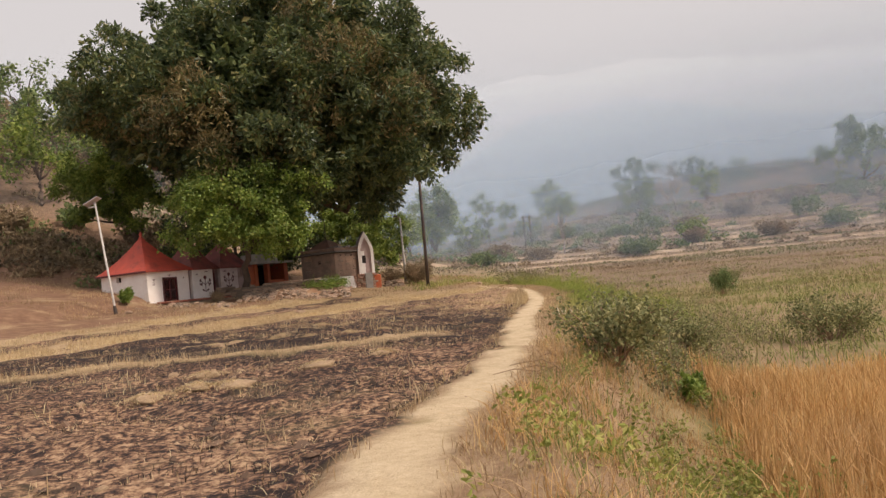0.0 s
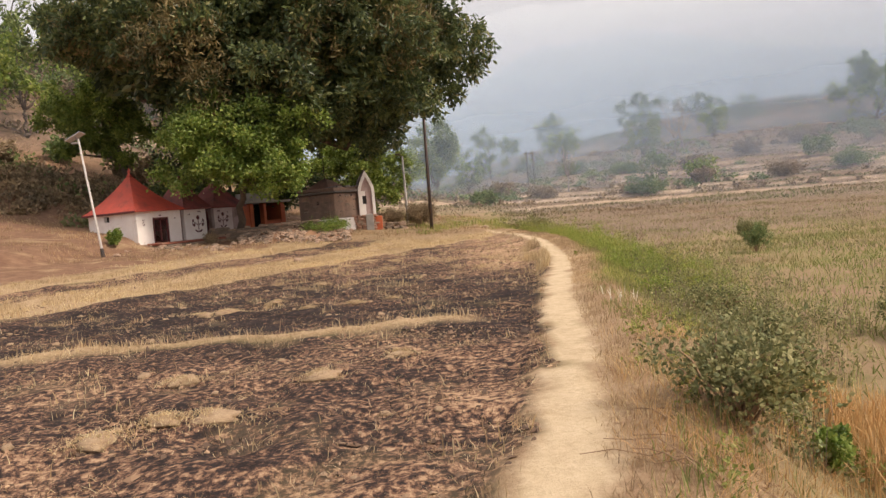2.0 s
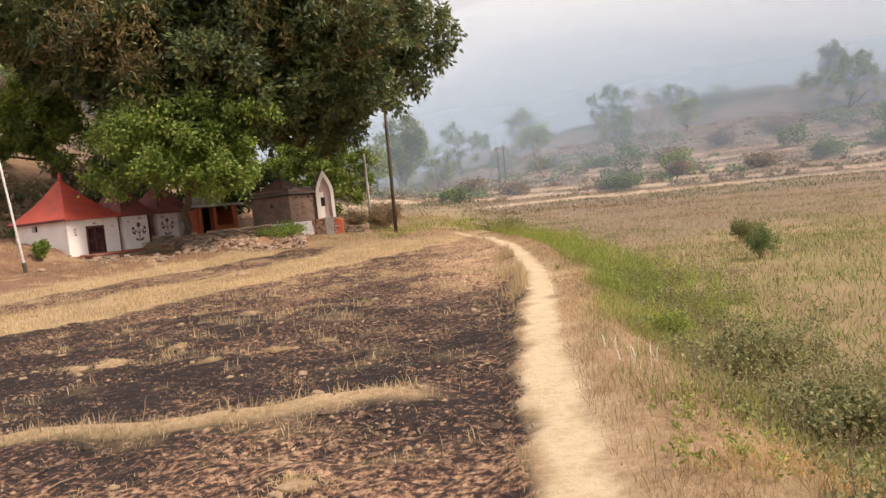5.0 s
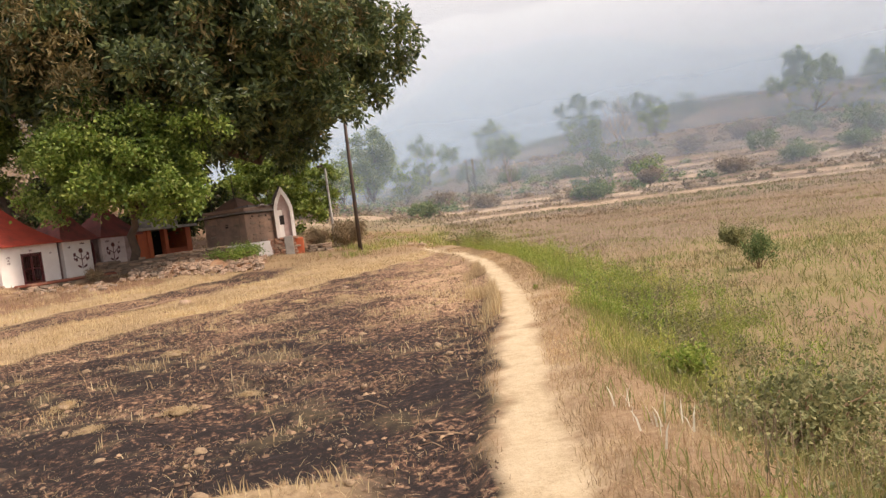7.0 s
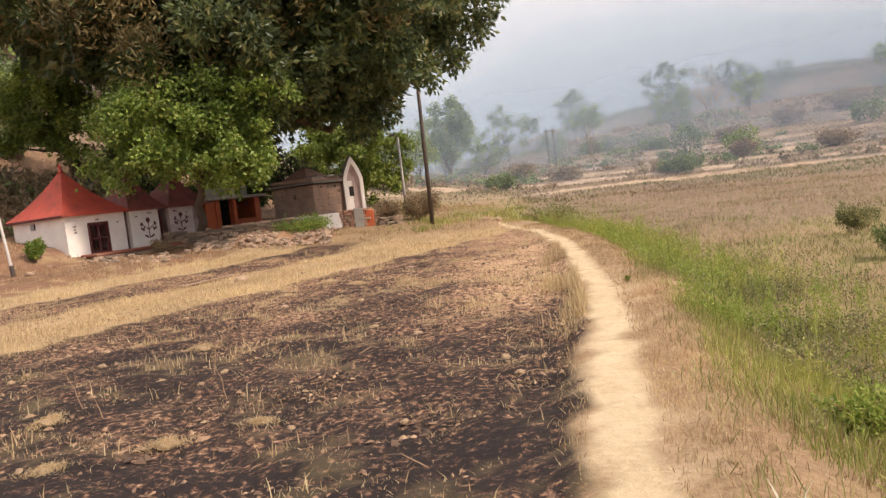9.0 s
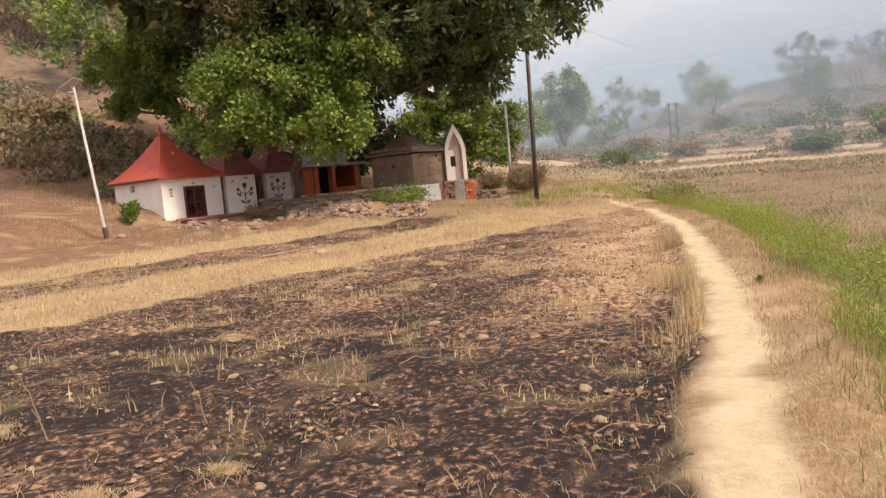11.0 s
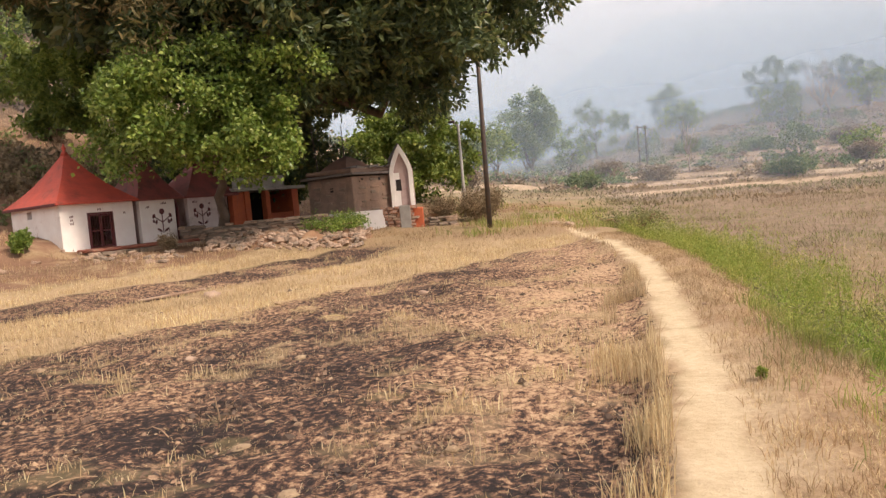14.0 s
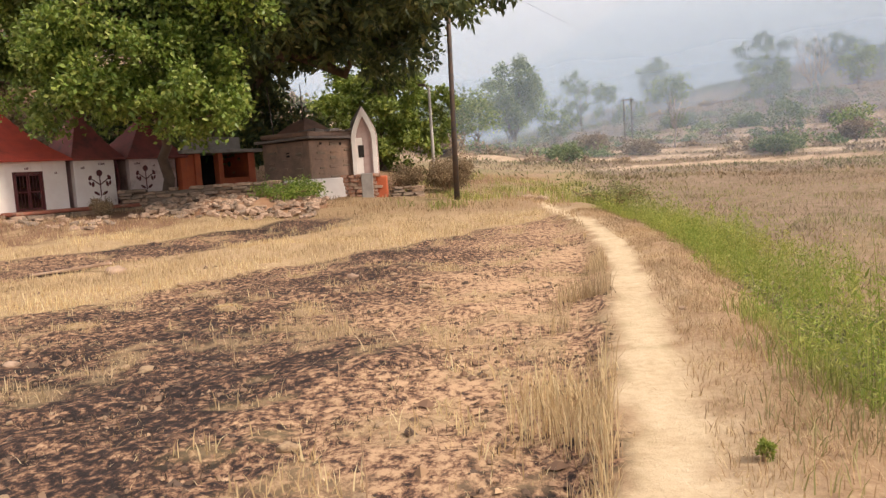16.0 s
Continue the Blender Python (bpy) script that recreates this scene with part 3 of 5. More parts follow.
def wall_with_door(x0, x1, z0, z1, dx0, dx1, dz1, thick=0.25):
    """A front wall along x at y 0, with a doorway cut through it."""
    bm = bmesh.new()
    box(x0, 0, z0, dx0, thick, z1, 0.012, bm)
    box(dx1, 0, z0, x1, thick, z1, 0.012, bm)
    box(dx0, 0.001, dz1, dx1, thick - 0.001, z1 - 0.001, 0.0, bm)
    return bm


def door_leaf(parent, x0, x1, z0, z1, y):
    """A leaf of iron bars in a maroon frame."""
    bm = bmesh.new()
    for a0, b0, a1, b1 in ((x0, z0, x0 + 0.05, z1), (x1 - 0.05, z0, x1, z1), (x0 + 0.05, z0, x1 - 0.05, z0 + 0.06), (x0 + 0.05, z1 - 0.06, x1 - 0.05, z1), (x0 + 0.05, (z0 + z1) / 2 - 0.025, x1 - 0.05, (z0 + z1) / 2 + 0.025)):
        box(a0, y, b0, a1, y + 0.04, b1, 0.004, bm)
    leaf = part("door_leaf", bm, MAROON, parent, "maroon iron grille door leaf")
    n = max(3, int((x1 - x0) / 0.11))
    for k in range(1, n):
        xx = x0 + 0.05 + (x1 - x0 - 0.1) * k / n
        part("bar", box(xx - 0.008, y + 0.012, z0 + 0.06, xx + 0.008, y + 0.03, z1 - 0.06, 0.0), MAROON, leaf)
    return leaf


def painted_plant(parent, x, z, size, y=-0.006):
    """A dark red stencilled plant: a flower head on a stem, with leaves."""
    bm = bmesh.new()

    def disc(cx, cz, rx, rz, tilt=0.0, n=10):
        vs = []
        for k in range(n):
            aa = 2 * math.pi * k / n
            px, pz = rx * math.cos(aa), rz * math.sin(aa)
            vs.append(bm.verts.new((cx + px * math.cos(tilt) - pz * math.sin(tilt), y, cz + px * math.sin(tilt) + pz * math.cos(tilt))))
        bm.faces.new(vs)

    def stroke(x0, z0, x1, z1, w):
        way = Vector((x1 - x0, 0, z1 - z0)).normalized()
        nn = Vector((-way.z, 0, way.x)) * w / 2
        p0, p1 = Vector((x0, y + 0.001, z0)), Vector((x1, y + 0.001, z1))
        bm.faces.new([bm.verts.new(q) for q in (p0 - nn, p1 - nn, p1 + nn, p0 + nn)])

    s = size
    disc(x, z + 0.42 * s, 0.13 * s, 0.13 * s, 0, 14)
    stroke(x, z - 0.5 * s, x, z + 0.42 * s, 0.05 * s)
    for sgn in (-1, 1):
        stroke(x, z - 0.05 * s, x + sgn * 0.36 * s, z + 0.20 * s, 0.045 * s)
        disc(x + sgn * 0.40 * s, z + 0.24 * s, 0.07 * s, 0.11 * s, sgn * 0.5)
        disc(x + sgn * 0.30 * s, z - 0.02 * s, 0.06 * s, 0.11 * s, sgn * 0.2)
        disc(x + sgn * 0.42 * s, z + 0.02 * s, 0.05 * s, 0.09 * s, sgn * -0.3)
        disc(x + sgn * 0.17 * s, z - 0.38 * s, 0.14 * s, 0.055 * s, sgn * 0.55)
    bmesh.ops.recalc_face_normals(bm, faces=bm.faces[:])
    return part("painted_plant", bm, MAROON, parent, "dark red stencilled plant")


def scribble(parent, x, z, n, y=-0.005, w=0.035, h=0.09):
    """Writing too small to read: a few plain bars."""
    bm = bmesh.new()
    for k in range(n):
        xx = x + k * w * 1.5
        hh = h * (0.7 + 0.3 * ((k * 7) % 3) / 2)
        bm.faces.new([bm.verts.new(q) for q in ((xx, y, z), (xx + w, y, z), (xx + w, y, z + hh), (xx, y, z + hh))])
    return part("painted_marks", bm, MAROON, parent, "small dark painted marks")


def finial(parent, x, y, z, mat):
    bm = tube([(x, y, z - 0.12), (x, y, z), (x, y, z + 0.06), (x, y, z + 0.16), (x, y, z + 0.24), (x, y, z + 0.38)], [0.16, 0.10, 0.05, 0.10, 0.05, 0.01], 10)
    return part("finial", bm, mat, parent, smooth=True)


TURN_ROW = 60.0
FLOOR = 1.74
# first hut: long side wall and a front with a grille door
hut = empty("hut", (-16.2, 44.85, 0), TURN_ROW, "white-washed shrine hut with bright red tent roof and maroon grille door", "hut", "row of shrine huts")
L, W, D, TOP = -0.78, 2.2, 3.95, 3.52
part("front_wall", wall_with_door(L, W, 1.3, TOP, 0.27, 1.32, 3.10), WHITEWASH, hut)
bm = bmesh.new()
box(L, 0.25, 1.0, L + 0.25, 2.2, TOP, 0.012, bm)
box(L, 2.2, 1.0, L + 0.25, 2.6, 3.05, 0.0, bm)
box(L, 2.2, 3.34, L + 0.25, 2.6, TOP, 0.0, bm)
box(L, 2.6, 1.0, L + 0.25, D, TOP, 0.012, bm)
part("side_wall", bm, WHITEWASH, hut)
part("side_wall", box(W - 0.25, 0.25, 1.0, W, D, TOP), WHITEWASH, hut)
part("back_wall", box(L + 0.25, D - 0.25, 1.0, W - 0.25, D, TOP), WHITEWASH, hut)
# Floor coloured near-black for the shade behind the grille door.
part("inner_floor", box(L + 0.25, 0.25, 1.0, W - 0.25, D - 0.25, FLOOR - 0.03, 0), DARK_INSIDE, hut)
part("threshold", box(0.27, 0.0, 1.3, 1.32, 0.25, FLOOR, 0), RED_OXIDE, hut)
# Dark plate paints the shade inside the vent.
part("window_dark_plate", box(L + 0.19, 2.2, 3.05, L + 0.22, 2.6, 3.34, 0), DARK_INSIDE, hut, "near-black plate standing for the shade in the side wall vent")
MID = ((L + W) / 2, 2.05)
part("roof", hip_roof(L - 0.22, -0.25, W + 0.14, D + 0.22, TOP, (MID[0], MID[1], 5.66), 0.20), RED_ROOF, hut, "bright red painted tent roof")
part("eaves_board", box(L - 0.24, -0.2, TOP - 0.10, L - 0.19, D + 0.24, TOP + 0.01, 0.004), MAROON, hut, "dark maroon eaves board")
finial(hut, MID[0], MID[1], 5.63, RED_ROOF)
part("drain_pipe", tube([(L - 0.05, 1.75, 1.5), (L - 0.05, 1.75, 2.35)], [0.03, 0.03], 6), IRON, hut, "short dark pipe")
bm = bmesh.new()
for b0 in ((0.27, FLOOR, 0.37, 3.10), (1.25, FLOOR, 1.32, 3.10), (0.37, 3.03, 1.25, 3.10)):
    box(b0[0], -0.012, b0[1], b0[2], 0.06, b0[3], 0.005, bm)
part("door_frame", bm, MAROON, hut, "maroon door frame")
door_leaf(hut, 0.37, 0.80, FLOOR + 0.02, 3.02, 0.05)
door_leaf(hut, 0.82, 1.25, FLOOR + 0.02, 3.02, 0.05)
scribble(hut, -0.42, 2.95, 3)
scribble(hut, -0.40, 2.82, 2)
scribble(hut, -0.42, 2.69, 3)
scribble(hut, 0.70, 3.17, 3)
scribble(hut, 1.75, 2.98, 2)

# second hut: pinkish wash, a stencilled plant, the tree's shade put into the roof colour
hut2 = empty("hut", (-16.2, 44.85, 0), TURN_ROW, "small wash-painted shrine hut with stencilled plant and dark red roof", "hut", "row of shrine huts")
part("front_wall", box(2.48, 0, 1.3, 4.10, 0.25, 3.5), WHITEWASH, hut2)
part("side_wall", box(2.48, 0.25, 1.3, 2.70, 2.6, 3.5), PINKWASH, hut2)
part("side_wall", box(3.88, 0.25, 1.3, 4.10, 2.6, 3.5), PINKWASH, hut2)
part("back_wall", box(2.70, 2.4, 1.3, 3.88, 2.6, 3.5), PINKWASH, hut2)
part("roof", hip_roof(2.30, -0.2, 4.45, 2.8, 3.5, (3.45, 1.25, 5.55), 0.18), SHADED_ROOF, hut2, "red tent roof in a colour darkened for tree shade")
painted_plant(hut2, 3.45, 2.55, 0.95)
scribble(hut2, 2.75, 3.12, 3)
scribble(hut2, 3.45, 3.25, 5)
bm = bmesh.new()
pts = [(0.0, 1.74), (0.05, 2.2), (0.10, 2.7), (0.06, 3.2), (-0.05, 3.5)]
lo, hi = [], []
for off, zc in pts:
    lo.append([bm.verts.new((4.10 + off, yy, zc)) for yy in (-0.02, 0.3)])
    hi.append([bm.verts.new((4.17 + off, yy, zc)) for yy in (-0.02, 0.3)])
for k in range(4):
    bm.faces.new((lo[k][0], hi[k][0], hi[k + 1][0], lo[k + 1][0]))
    bm.faces.new((hi[k][0], hi[k][1], hi[k + 1][1], hi[k + 1][0]))
    bm.faces.new((lo[k][1], lo[k][0], lo[k + 1][0], lo[k + 1][1]))
part("curved_jamb", bm, MAROON, hut2, "dark curved jamb")

hut3 = empty("hut", (-16.2, 44.85, 0), TURN_ROW, "small pinkish shrine hut with stencilled plant under the tree", "hut", "row of shrine huts")
part("front_wall", box(4.72, 0, 1.3, 6.20, 0.25, 3.5), MID_PINKWASH, hut3)
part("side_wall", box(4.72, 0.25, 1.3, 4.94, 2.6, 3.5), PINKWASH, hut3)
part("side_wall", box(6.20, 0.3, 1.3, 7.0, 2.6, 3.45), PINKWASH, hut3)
part("roof", hip_roof(4.55, -0.2, 7.3, 2.9, 3.5, (6.2, 1.3, 5.25)), SHADED_ROOF, hut3, "red tent roof in a colour darkened for tree shade")
painted_plant(hut3, 5.40, 2.68, 0.9)
scribble(hut3, 4.95, 3.22, 5)
scribble(hut3, 5.75, 3.12, 2)

# open orange shrine
shrine = empty("open_shrine", (-16.2, 44.85, 0), TURN_ROW, "open shrine with orange lime-washed pillars and grey slab roof", "shrine")
for x0, x1 in ((7.05, 7.35), (7.75, 8.05), (8.95, 9.2), (10.55, 10.95)):
    part("pillar", box(x0, 0, 1.5, x1, 0.35, 3.58, 0.02), ORANGE, shrine)
part("wall_panel", box(7.35, 0.08, 1.5, 7.75, 0.30, 3.55, 0.01), ORANGE, shrine)
part("low_wall", box(9.2, 0.04, 1.5, 10.55, 0.30, 2.5, 0.02), ORANGE, shrine)
# Back wall painted near-black for the shade between the pillars.
part("back_wall", box(7.05, 2.0, 1.5, 10.95, 2.2, 3.58, 0.01), DARK_INSIDE, shrine)
part("side_wall", box(10.70, 0.36, 1.5, 10.95, 2.0, 3.58, 0.01), ORANGE, shrine)
part("roof_slab", box(6.95, -0.3, 3.58, 11.2, 2.5, 3.74, 0.02), CONCRETE, shrine, "grey concrete roof slab")
part("upper_block", box(8.6, 0.5, 3.74, 10.6, 2.0, 4.3, 0.03), CONCRETE, shrine, "pale weathered block on the roof")

# terrace before the huts
rng = np.random.default_rng(11)
plinth = empty("plinth", (-16.2, 44.85, 0), TURN_ROW, "low stone plinth with red-oxide top before the huts", "plinth")
part("top_slab", box(-0.3, -1.2, 1.60, 4.6, -0.005, 1.72, 0.03), RED_OXIDE, plinth, "red-oxide plaster edge")
part("core", box(-0.2, -1.1, 0.7, 4.55, -0.02, 1.598, 0.02), STONE, plinth)


def rubble_stone(rng, sx, sy, sz, rough=0.22):
    """A squarish stone of 12 to 44 triangles."""
    bm = bmesh.new()
    v = bmesh.ops.create_cube(bm, size=1)["verts"]
    bmesh.ops.bevel(bm, geom=bm.edges[:], offset=0.16, segments=1, affect="EDGES")
    for w in bm.verts:
        w.co = Vector((w.co.x * sx, w.co.y * sy, w.co.z * sz)) + Vector((rng.normal(0, rough * 0.3) * sx, rng.normal(0, rough * 0.3) * sy, rng.normal(0, rough * 0.3) * sz))
    return bm


def stone_meshes(name, mat, n, sx, sy, sz):
    out = []
    for k in range(n):
        me = bpy.data.meshes.new(name)
        bm = rubble_stone(rng, sx, sy, sz)
        bm.to_mesh(me)
        bm.free()
        me.materials.append(mat)
        out.append(me)
    return out


FLAT = stone_meshes("stone", STONE, 5, 1, 1, 1) + stone_meshes("stone", PALE_STONE, 3, 1, 1, 1)


def lay_courses(parent, x0, x1, y, z0, z1, course, length, depth, meshes, ragged=0.0):
    """Dry-stone courses along x, each stone an object."""
    z = z0
    while z < z1 - course * 0.4:
        hgt = course * rng.uniform(0.8, 1.2)
        x = x0 + rng.uniform(-0.2, 0)
        while x < x1:
            ln = length * rng.uniform(0.6, 1.5)
            if not (ragged and z > z1 - course * 2 and rng.random() < ragged):
                ob = new("stone", meshes[rng.integers(len(meshes))])
                ob.parent = parent
                ob.matrix_basis = Matrix.LocRotScale((x + ln / 2, y + rng.normal(0, 0.03), z + hgt / 2), Euler((rng.normal(0, 0.03), rng.normal(0, 0.04), rng.normal(0, 0.06))), (ln * 0.98, depth * rng.uniform(0.8, 1.2), hgt * 0.96))
            x += ln
        z += hgt


lay_courses(plinth, -0.35, 4.6, -1.22, 0.85, 1.58, 0.14, 0.42, 0.28, FLAT)

wall = empty("dry_stone_wall", (-13.7, 47.95, 0), 4.0, "dry-stone retaining wall of flat brown stones below the shrines", "wall")
part("core", box(0, 0.16, 0.8, 6.3, 0.62, 2.12, 0.03), STONE, wall)
lay_courses(wall, 0, 6.3, 0.10, 1.02, 2.22, 0.125, 0.44, 0.30, FLAT, 0.15)


def pile_of_stones(name, label, x0, x1, y0, y1, n, size, rise, seed):
    r = np.random.default_rng(seed)
    heap = tagged(new(name), label, "rubble")
    for k in range(n):
        u, w = r.random(), r.random()
        x, y = x0 + (x1 - x0) * u, y0 + (y1 - y0) * w
        s = size * r.uniform(0.5, 1.6)
        z = float(height(x, y)) + rise * w + s * 0.12
        ob = new("stone", FLAT[r.integers(8)] if r.random() < 0.35 else FLAT[5 + r.integers(3)])
        ob.parent = heap
        ob.matrix_basis = Matrix.LocRotScale((x, y, z), Euler(r.uniform(-0.5, 0.5, 3)), (s, s * r.uniform(0.5, 1), s * r.uniform(0.3, 0.7)))
    return heap


def earth_bank(name, label, x0, x1, y0, y1, rise, mat, seed):
    """Earth sloped up against a wall."""
    n, m = 40, 10
    us, ws = np.meshgrid(np.linspace(0, 1, n), np.linspace(0, 1, m))
    x, y = x0 + (x1 - x0) * us, y0 + (y1 - y0) * ws
    z = height(x, y) - 0.05 + rise * smooth(ws, 0, 1) * smooth(us, 0.15, 0.55) * (1 - smooth(us, 0.9, 1)) + 0.06 * waves(x, y, 0.8, seed)
    i = np.arange(n * m).reshape(m, n)
    q = np.stack([i[:-1, :-1], i[:-1, 1:], i[1:, 1:], i[1:, :-1]], -1).reshape(-1, 4)
    return tagged(new(name, mesh_of(name, np.stack([x, y, z], -1).reshape(-1, 3), q, mat, None, True)), label, "ground", kind="structure")


earth_bank("earth_bank", "red-brown earth slope below the stone wall", -14.2, -5.6, 45.4, 48.2, 0.42, surface("red_earth", (0.34, 0.19, 0.11), (0.24, 0.13, 0.08), 1.2, 25, 0.97, 0.6, (0.40, 0.28, 0.18), 0.58, 0.03), 5)
pile_of_stones("rubble_heap", "tumbled pale stones on the slope below the wall", -11.9, -5.6, 44.9, 47.9, 330, 0.19, 0.30, 3)
pile_of_stones("rubble_heap", "scattered stones along the foot of the plinth", -17.0, -11.5, 42.0, 45.0, 60, 0.17, 0.02, 4)

# ruined stone hut
stone_hut = empty("stone_hut", (-6.83, 49.8, 0), TURN_ROW, "ruined mud-and-stone hut with slate slab roof and white base", "hut")
bm = bmesh.new()
box(0, 0, 0.9, 2.45, 0.4, 3.72, 0.03, bm)
box(0, 0.4, 0.9, 0.4, 2.75, 3.72, 0.03, bm)
box(2.05, 0.4, 0.9, 2.45, 2.75, 3.72, 0.03, bm)
box(0.4, 2.35, 0.9, 2.05, 2.75, 3.72, 0.03, bm)
part("wall", bm, MASONRY, stone_hut)
r = np.random.default_rng(5)
for k in range(15):
    z = 2.3 + (k % 5) * 0.29 + r.uniform(-0.1, 0.1)
    part("projecting_stone", box(0.2 + (k // 5) * 0.75 + r.uniform(0, 0.3), -0.03, z, 0.6 + (k // 5) * 0.75 + r.uniform(0, 0.3), 0.05, z + r.uniform(0.06, 0.12), 0.015, None, 0.02, r), STONE if k % 2 else MASONRY, stone_hut)
    part("projecting_stone", box(-0.03, 0.3 + (k // 5) * 0.8 + r.uniform(0, 0.3), z, 0.05, 0.8 + (k // 5) * 0.8, z + r.uniform(0.06, 0.12), 0.015, None, 0.02, r), STONE if k % 2 else MASONRY, stone_hut)
# Dark plates on the wall face paint shaded vents; nothing is cut through.
for k in range(3):
    part("vent_dark_plate", box(0.55 + 0.55 * k, -0.012, 3.5, 0.68 + 0.55 * k, 0.03, 3.62, 0), DARK_INSIDE, stone_hut)
part("vent_dark_plate", box(-0.012, 1.15, 3.12, 0.03, 1.33, 3.30, 0), DARK_INSIDE, stone_hut)
part("white_base", box(-0.12, -0.22, 1.2, 1.9, -0.02, 2.20, 0.04), WHITEWASH, stone_hut, "flaking white-washed base")
part("white_base", box(-0.22, -0.02, 1.2, -0.02, 1.4, 2.20, 0.04), WHITEWASH, stone_hut, "flaking white-washed base")
part("roof_slab", box(-0.22, -0.25, 3.74, 2.7, 3.0, 3.86, 0.02, None, 0.03, r), SLATE, stone_hut, "dark slate roof slab")
part("roof_slab", box(-0.05, -0.08, 3.862, 2.5, 2.8, 4.06, 0.04, None, 0.05, r), MASONRY, stone_hut)
part("roof_cone", hip_roof(0.45, 0.7, 2.2, 2.5, 4.05, (1.5, 1.7, 4.75), -0.08), surface("mossy_brown_roof", (0.22, 0.12, 0.085), (0.15, 0.09, 0.065), 2, 30, 0.95, 0.5), stone_hut, "brown weathered tapering roof")
for k in range(9):
    x = r.uniform(-0.2, 2.3)
    part("loose_slate", box(x, -0.3 + r.uniform(0, 0.5), 4.05, x + r.uniform(0.3, 0.6), 0.3 + r.uniform(0, 0.6), 4.10 + r.uniform(0, 0.06), 0.01, None, 0.05, r), SLATE, stone_hut)
for x, y, h, lean in ((0.2, 2.2, 6.0, -0.18), (1.3, 1.6, 6.1, -0.03)):
    part("iron_rod", tube([(x, y, 3.9), (x + lean, y, h)], [0.03, 0.02], 6), IRON, stone_hut, "thin iron rod")

# pointed arch on a brick pedestal
arch = empty("arch_shrine", (-5.05, 51.6, 0), 8.0, "white pointed arch niche standing on a rusty brick pedestal", "shrine")


def arch_outline(half, z0, spring, top, n=7):
    """Points of a pointed arch, from the lower left round to the lower right."""
    pts = [(-half, z0), (-half, spring)]
    for k in range(1, n + 1):
        f = k / n
        pts.append((-half * (1 - f ** 1.45), spring + (top - spring) * f))
    return pts + [(-x, z) for x, z in pts[-2::-1]]


def arch_band(outer, inner, y0, y1):
    bm = bmesh.new()
    rows = [[bm.verts.new((x, y, z)) for x, z in pts] for pts, y in ((outer, y0), (inner, y0), (outer, y1), (inner, y1))]
    n = len(outer)
    for k in range(n - 1):
        bm.faces.new((rows[0][k], rows[0][k + 1], rows[1][k + 1], rows[1][k]))
        bm.faces.new((rows[2][k + 1], rows[2][k], rows[3][k], rows[3][k + 1]))
        bm.faces.new((rows[0][k + 1], rows[0][k], rows[2][k], rows[2][k + 1]))
        bm.faces.new((rows[1][k], rows[1][k + 1], rows[3][k + 1], rows[3][k]))
    for k in (0, n - 1):
        bm.faces.new((rows[0][k], rows[1][k], rows[3][k], rows[2][k]))
    bmesh.ops.recalc_face_normals(bm, faces=bm.faces[:])
    return bm


def arch_plate(outline, y0, y1):
    bm = bmesh.new()
    f = [bm.verts.new((x, y0, z)) for x, z in outline]
    b = [bm.verts.new((x, y1, z)) for x, z in outline]
    bm.faces.new(f)
    bm.faces.new(b[::-1])
    for k in range(len(f)):
        bm.faces.new((f[k], b[k], b[(k + 1) % len(f)], f[(k + 1) % len(f)]))
    bmesh.ops.recalc_face_normals(bm, faces=bm.faces[:])
    return bm


part("pedestal", box(-1.0, -0.3, 0.7, 0.35, 0.9, 2.22, 0.04, None, 0.05, r), RUSTY_BRICK, arch, "rusty red brick pedestal")
part("pedestal", box(0.36, -0.2, 0.7, 0.85, 0.8, 2.15, 0.04, None, 0.03, r), ORANGE, arch, "orange-washed pedestal end")
BRICKS = stone_meshes("brick", RUSTY_BRICK, 4, 1, 1, 1) + stone_meshes("brick", PALE_STONE, 1, 1, 1, 1)
lay_courses(arch, -1.05, 0.3, -0.34, 0.75, 2.2, 0.15, 0.30, 0.22, BRICKS)
part("post", box(-0.18, -0.50, 0.7, 0.30, -0.30, 2.30, 0.03), CONCRETE, arch, "pale plastered post")
part("arch_body", arch_plate(arch_outline(0.52, 2.2, 3.8, 5.02), 0.12, 0.62), PINKWASH, arch, "dull pink plaster back")
part("arch_band", arch_band(arch_outline(0.50, 2.2, 3.8, 5.0), arch_outline(0.33, 2.2, 3.75, 4.62), -0.05, 0.14), WHITEWASH, arch, "white pointed arch band")
part("niche_panel", box(-0.33, 0.06, 2.2, -0.08, 0.13, 3.75, 0.01), WHITEWASH, arch, "white panel in the niche")
part("niche_panel", box(-0.08, 0.085, 2.2, 0.33, 0.125, 3.9, 0.005), PINKWASH, arch)
# Dark plate on the panel, painting the shade of an opening.
part("niche_dark_plate", box(-0.26, 0.045, 2.95, -0.02, 0.07, 3.45, 0), DARK_INSIDE, arch, "near-black plate standing for a small shaded opening")
part("capping", box(-0.57, 0.02, 3.76, -0.49, 0.6, 3.9, 0.01), SLATE, arch)
part("side_pier", box(-0.92, 0.25, 2.2, -0.53, 0.85, 3.75, 0.03), MASONRY, arch)
part("roof_flank", tube([(-0.55, 0.36, 3.85), (-0.42, 0.36, 4.4), (-0.03, 0.36, 5.05)], [0.10, 0.10, 0.06], 4), SLATE, arch, "dark sloping roof flank")

stack = empty("stone_stack", (-4.0, 51.7, 0), 8.0, "low stack of flat dark stones beside the arch", "stones")
lay_courses(stack, 0, 1.2, 0.0, 0.95, 1.65, 0.12, 0.36, 0.4, FLAT, 0.3)
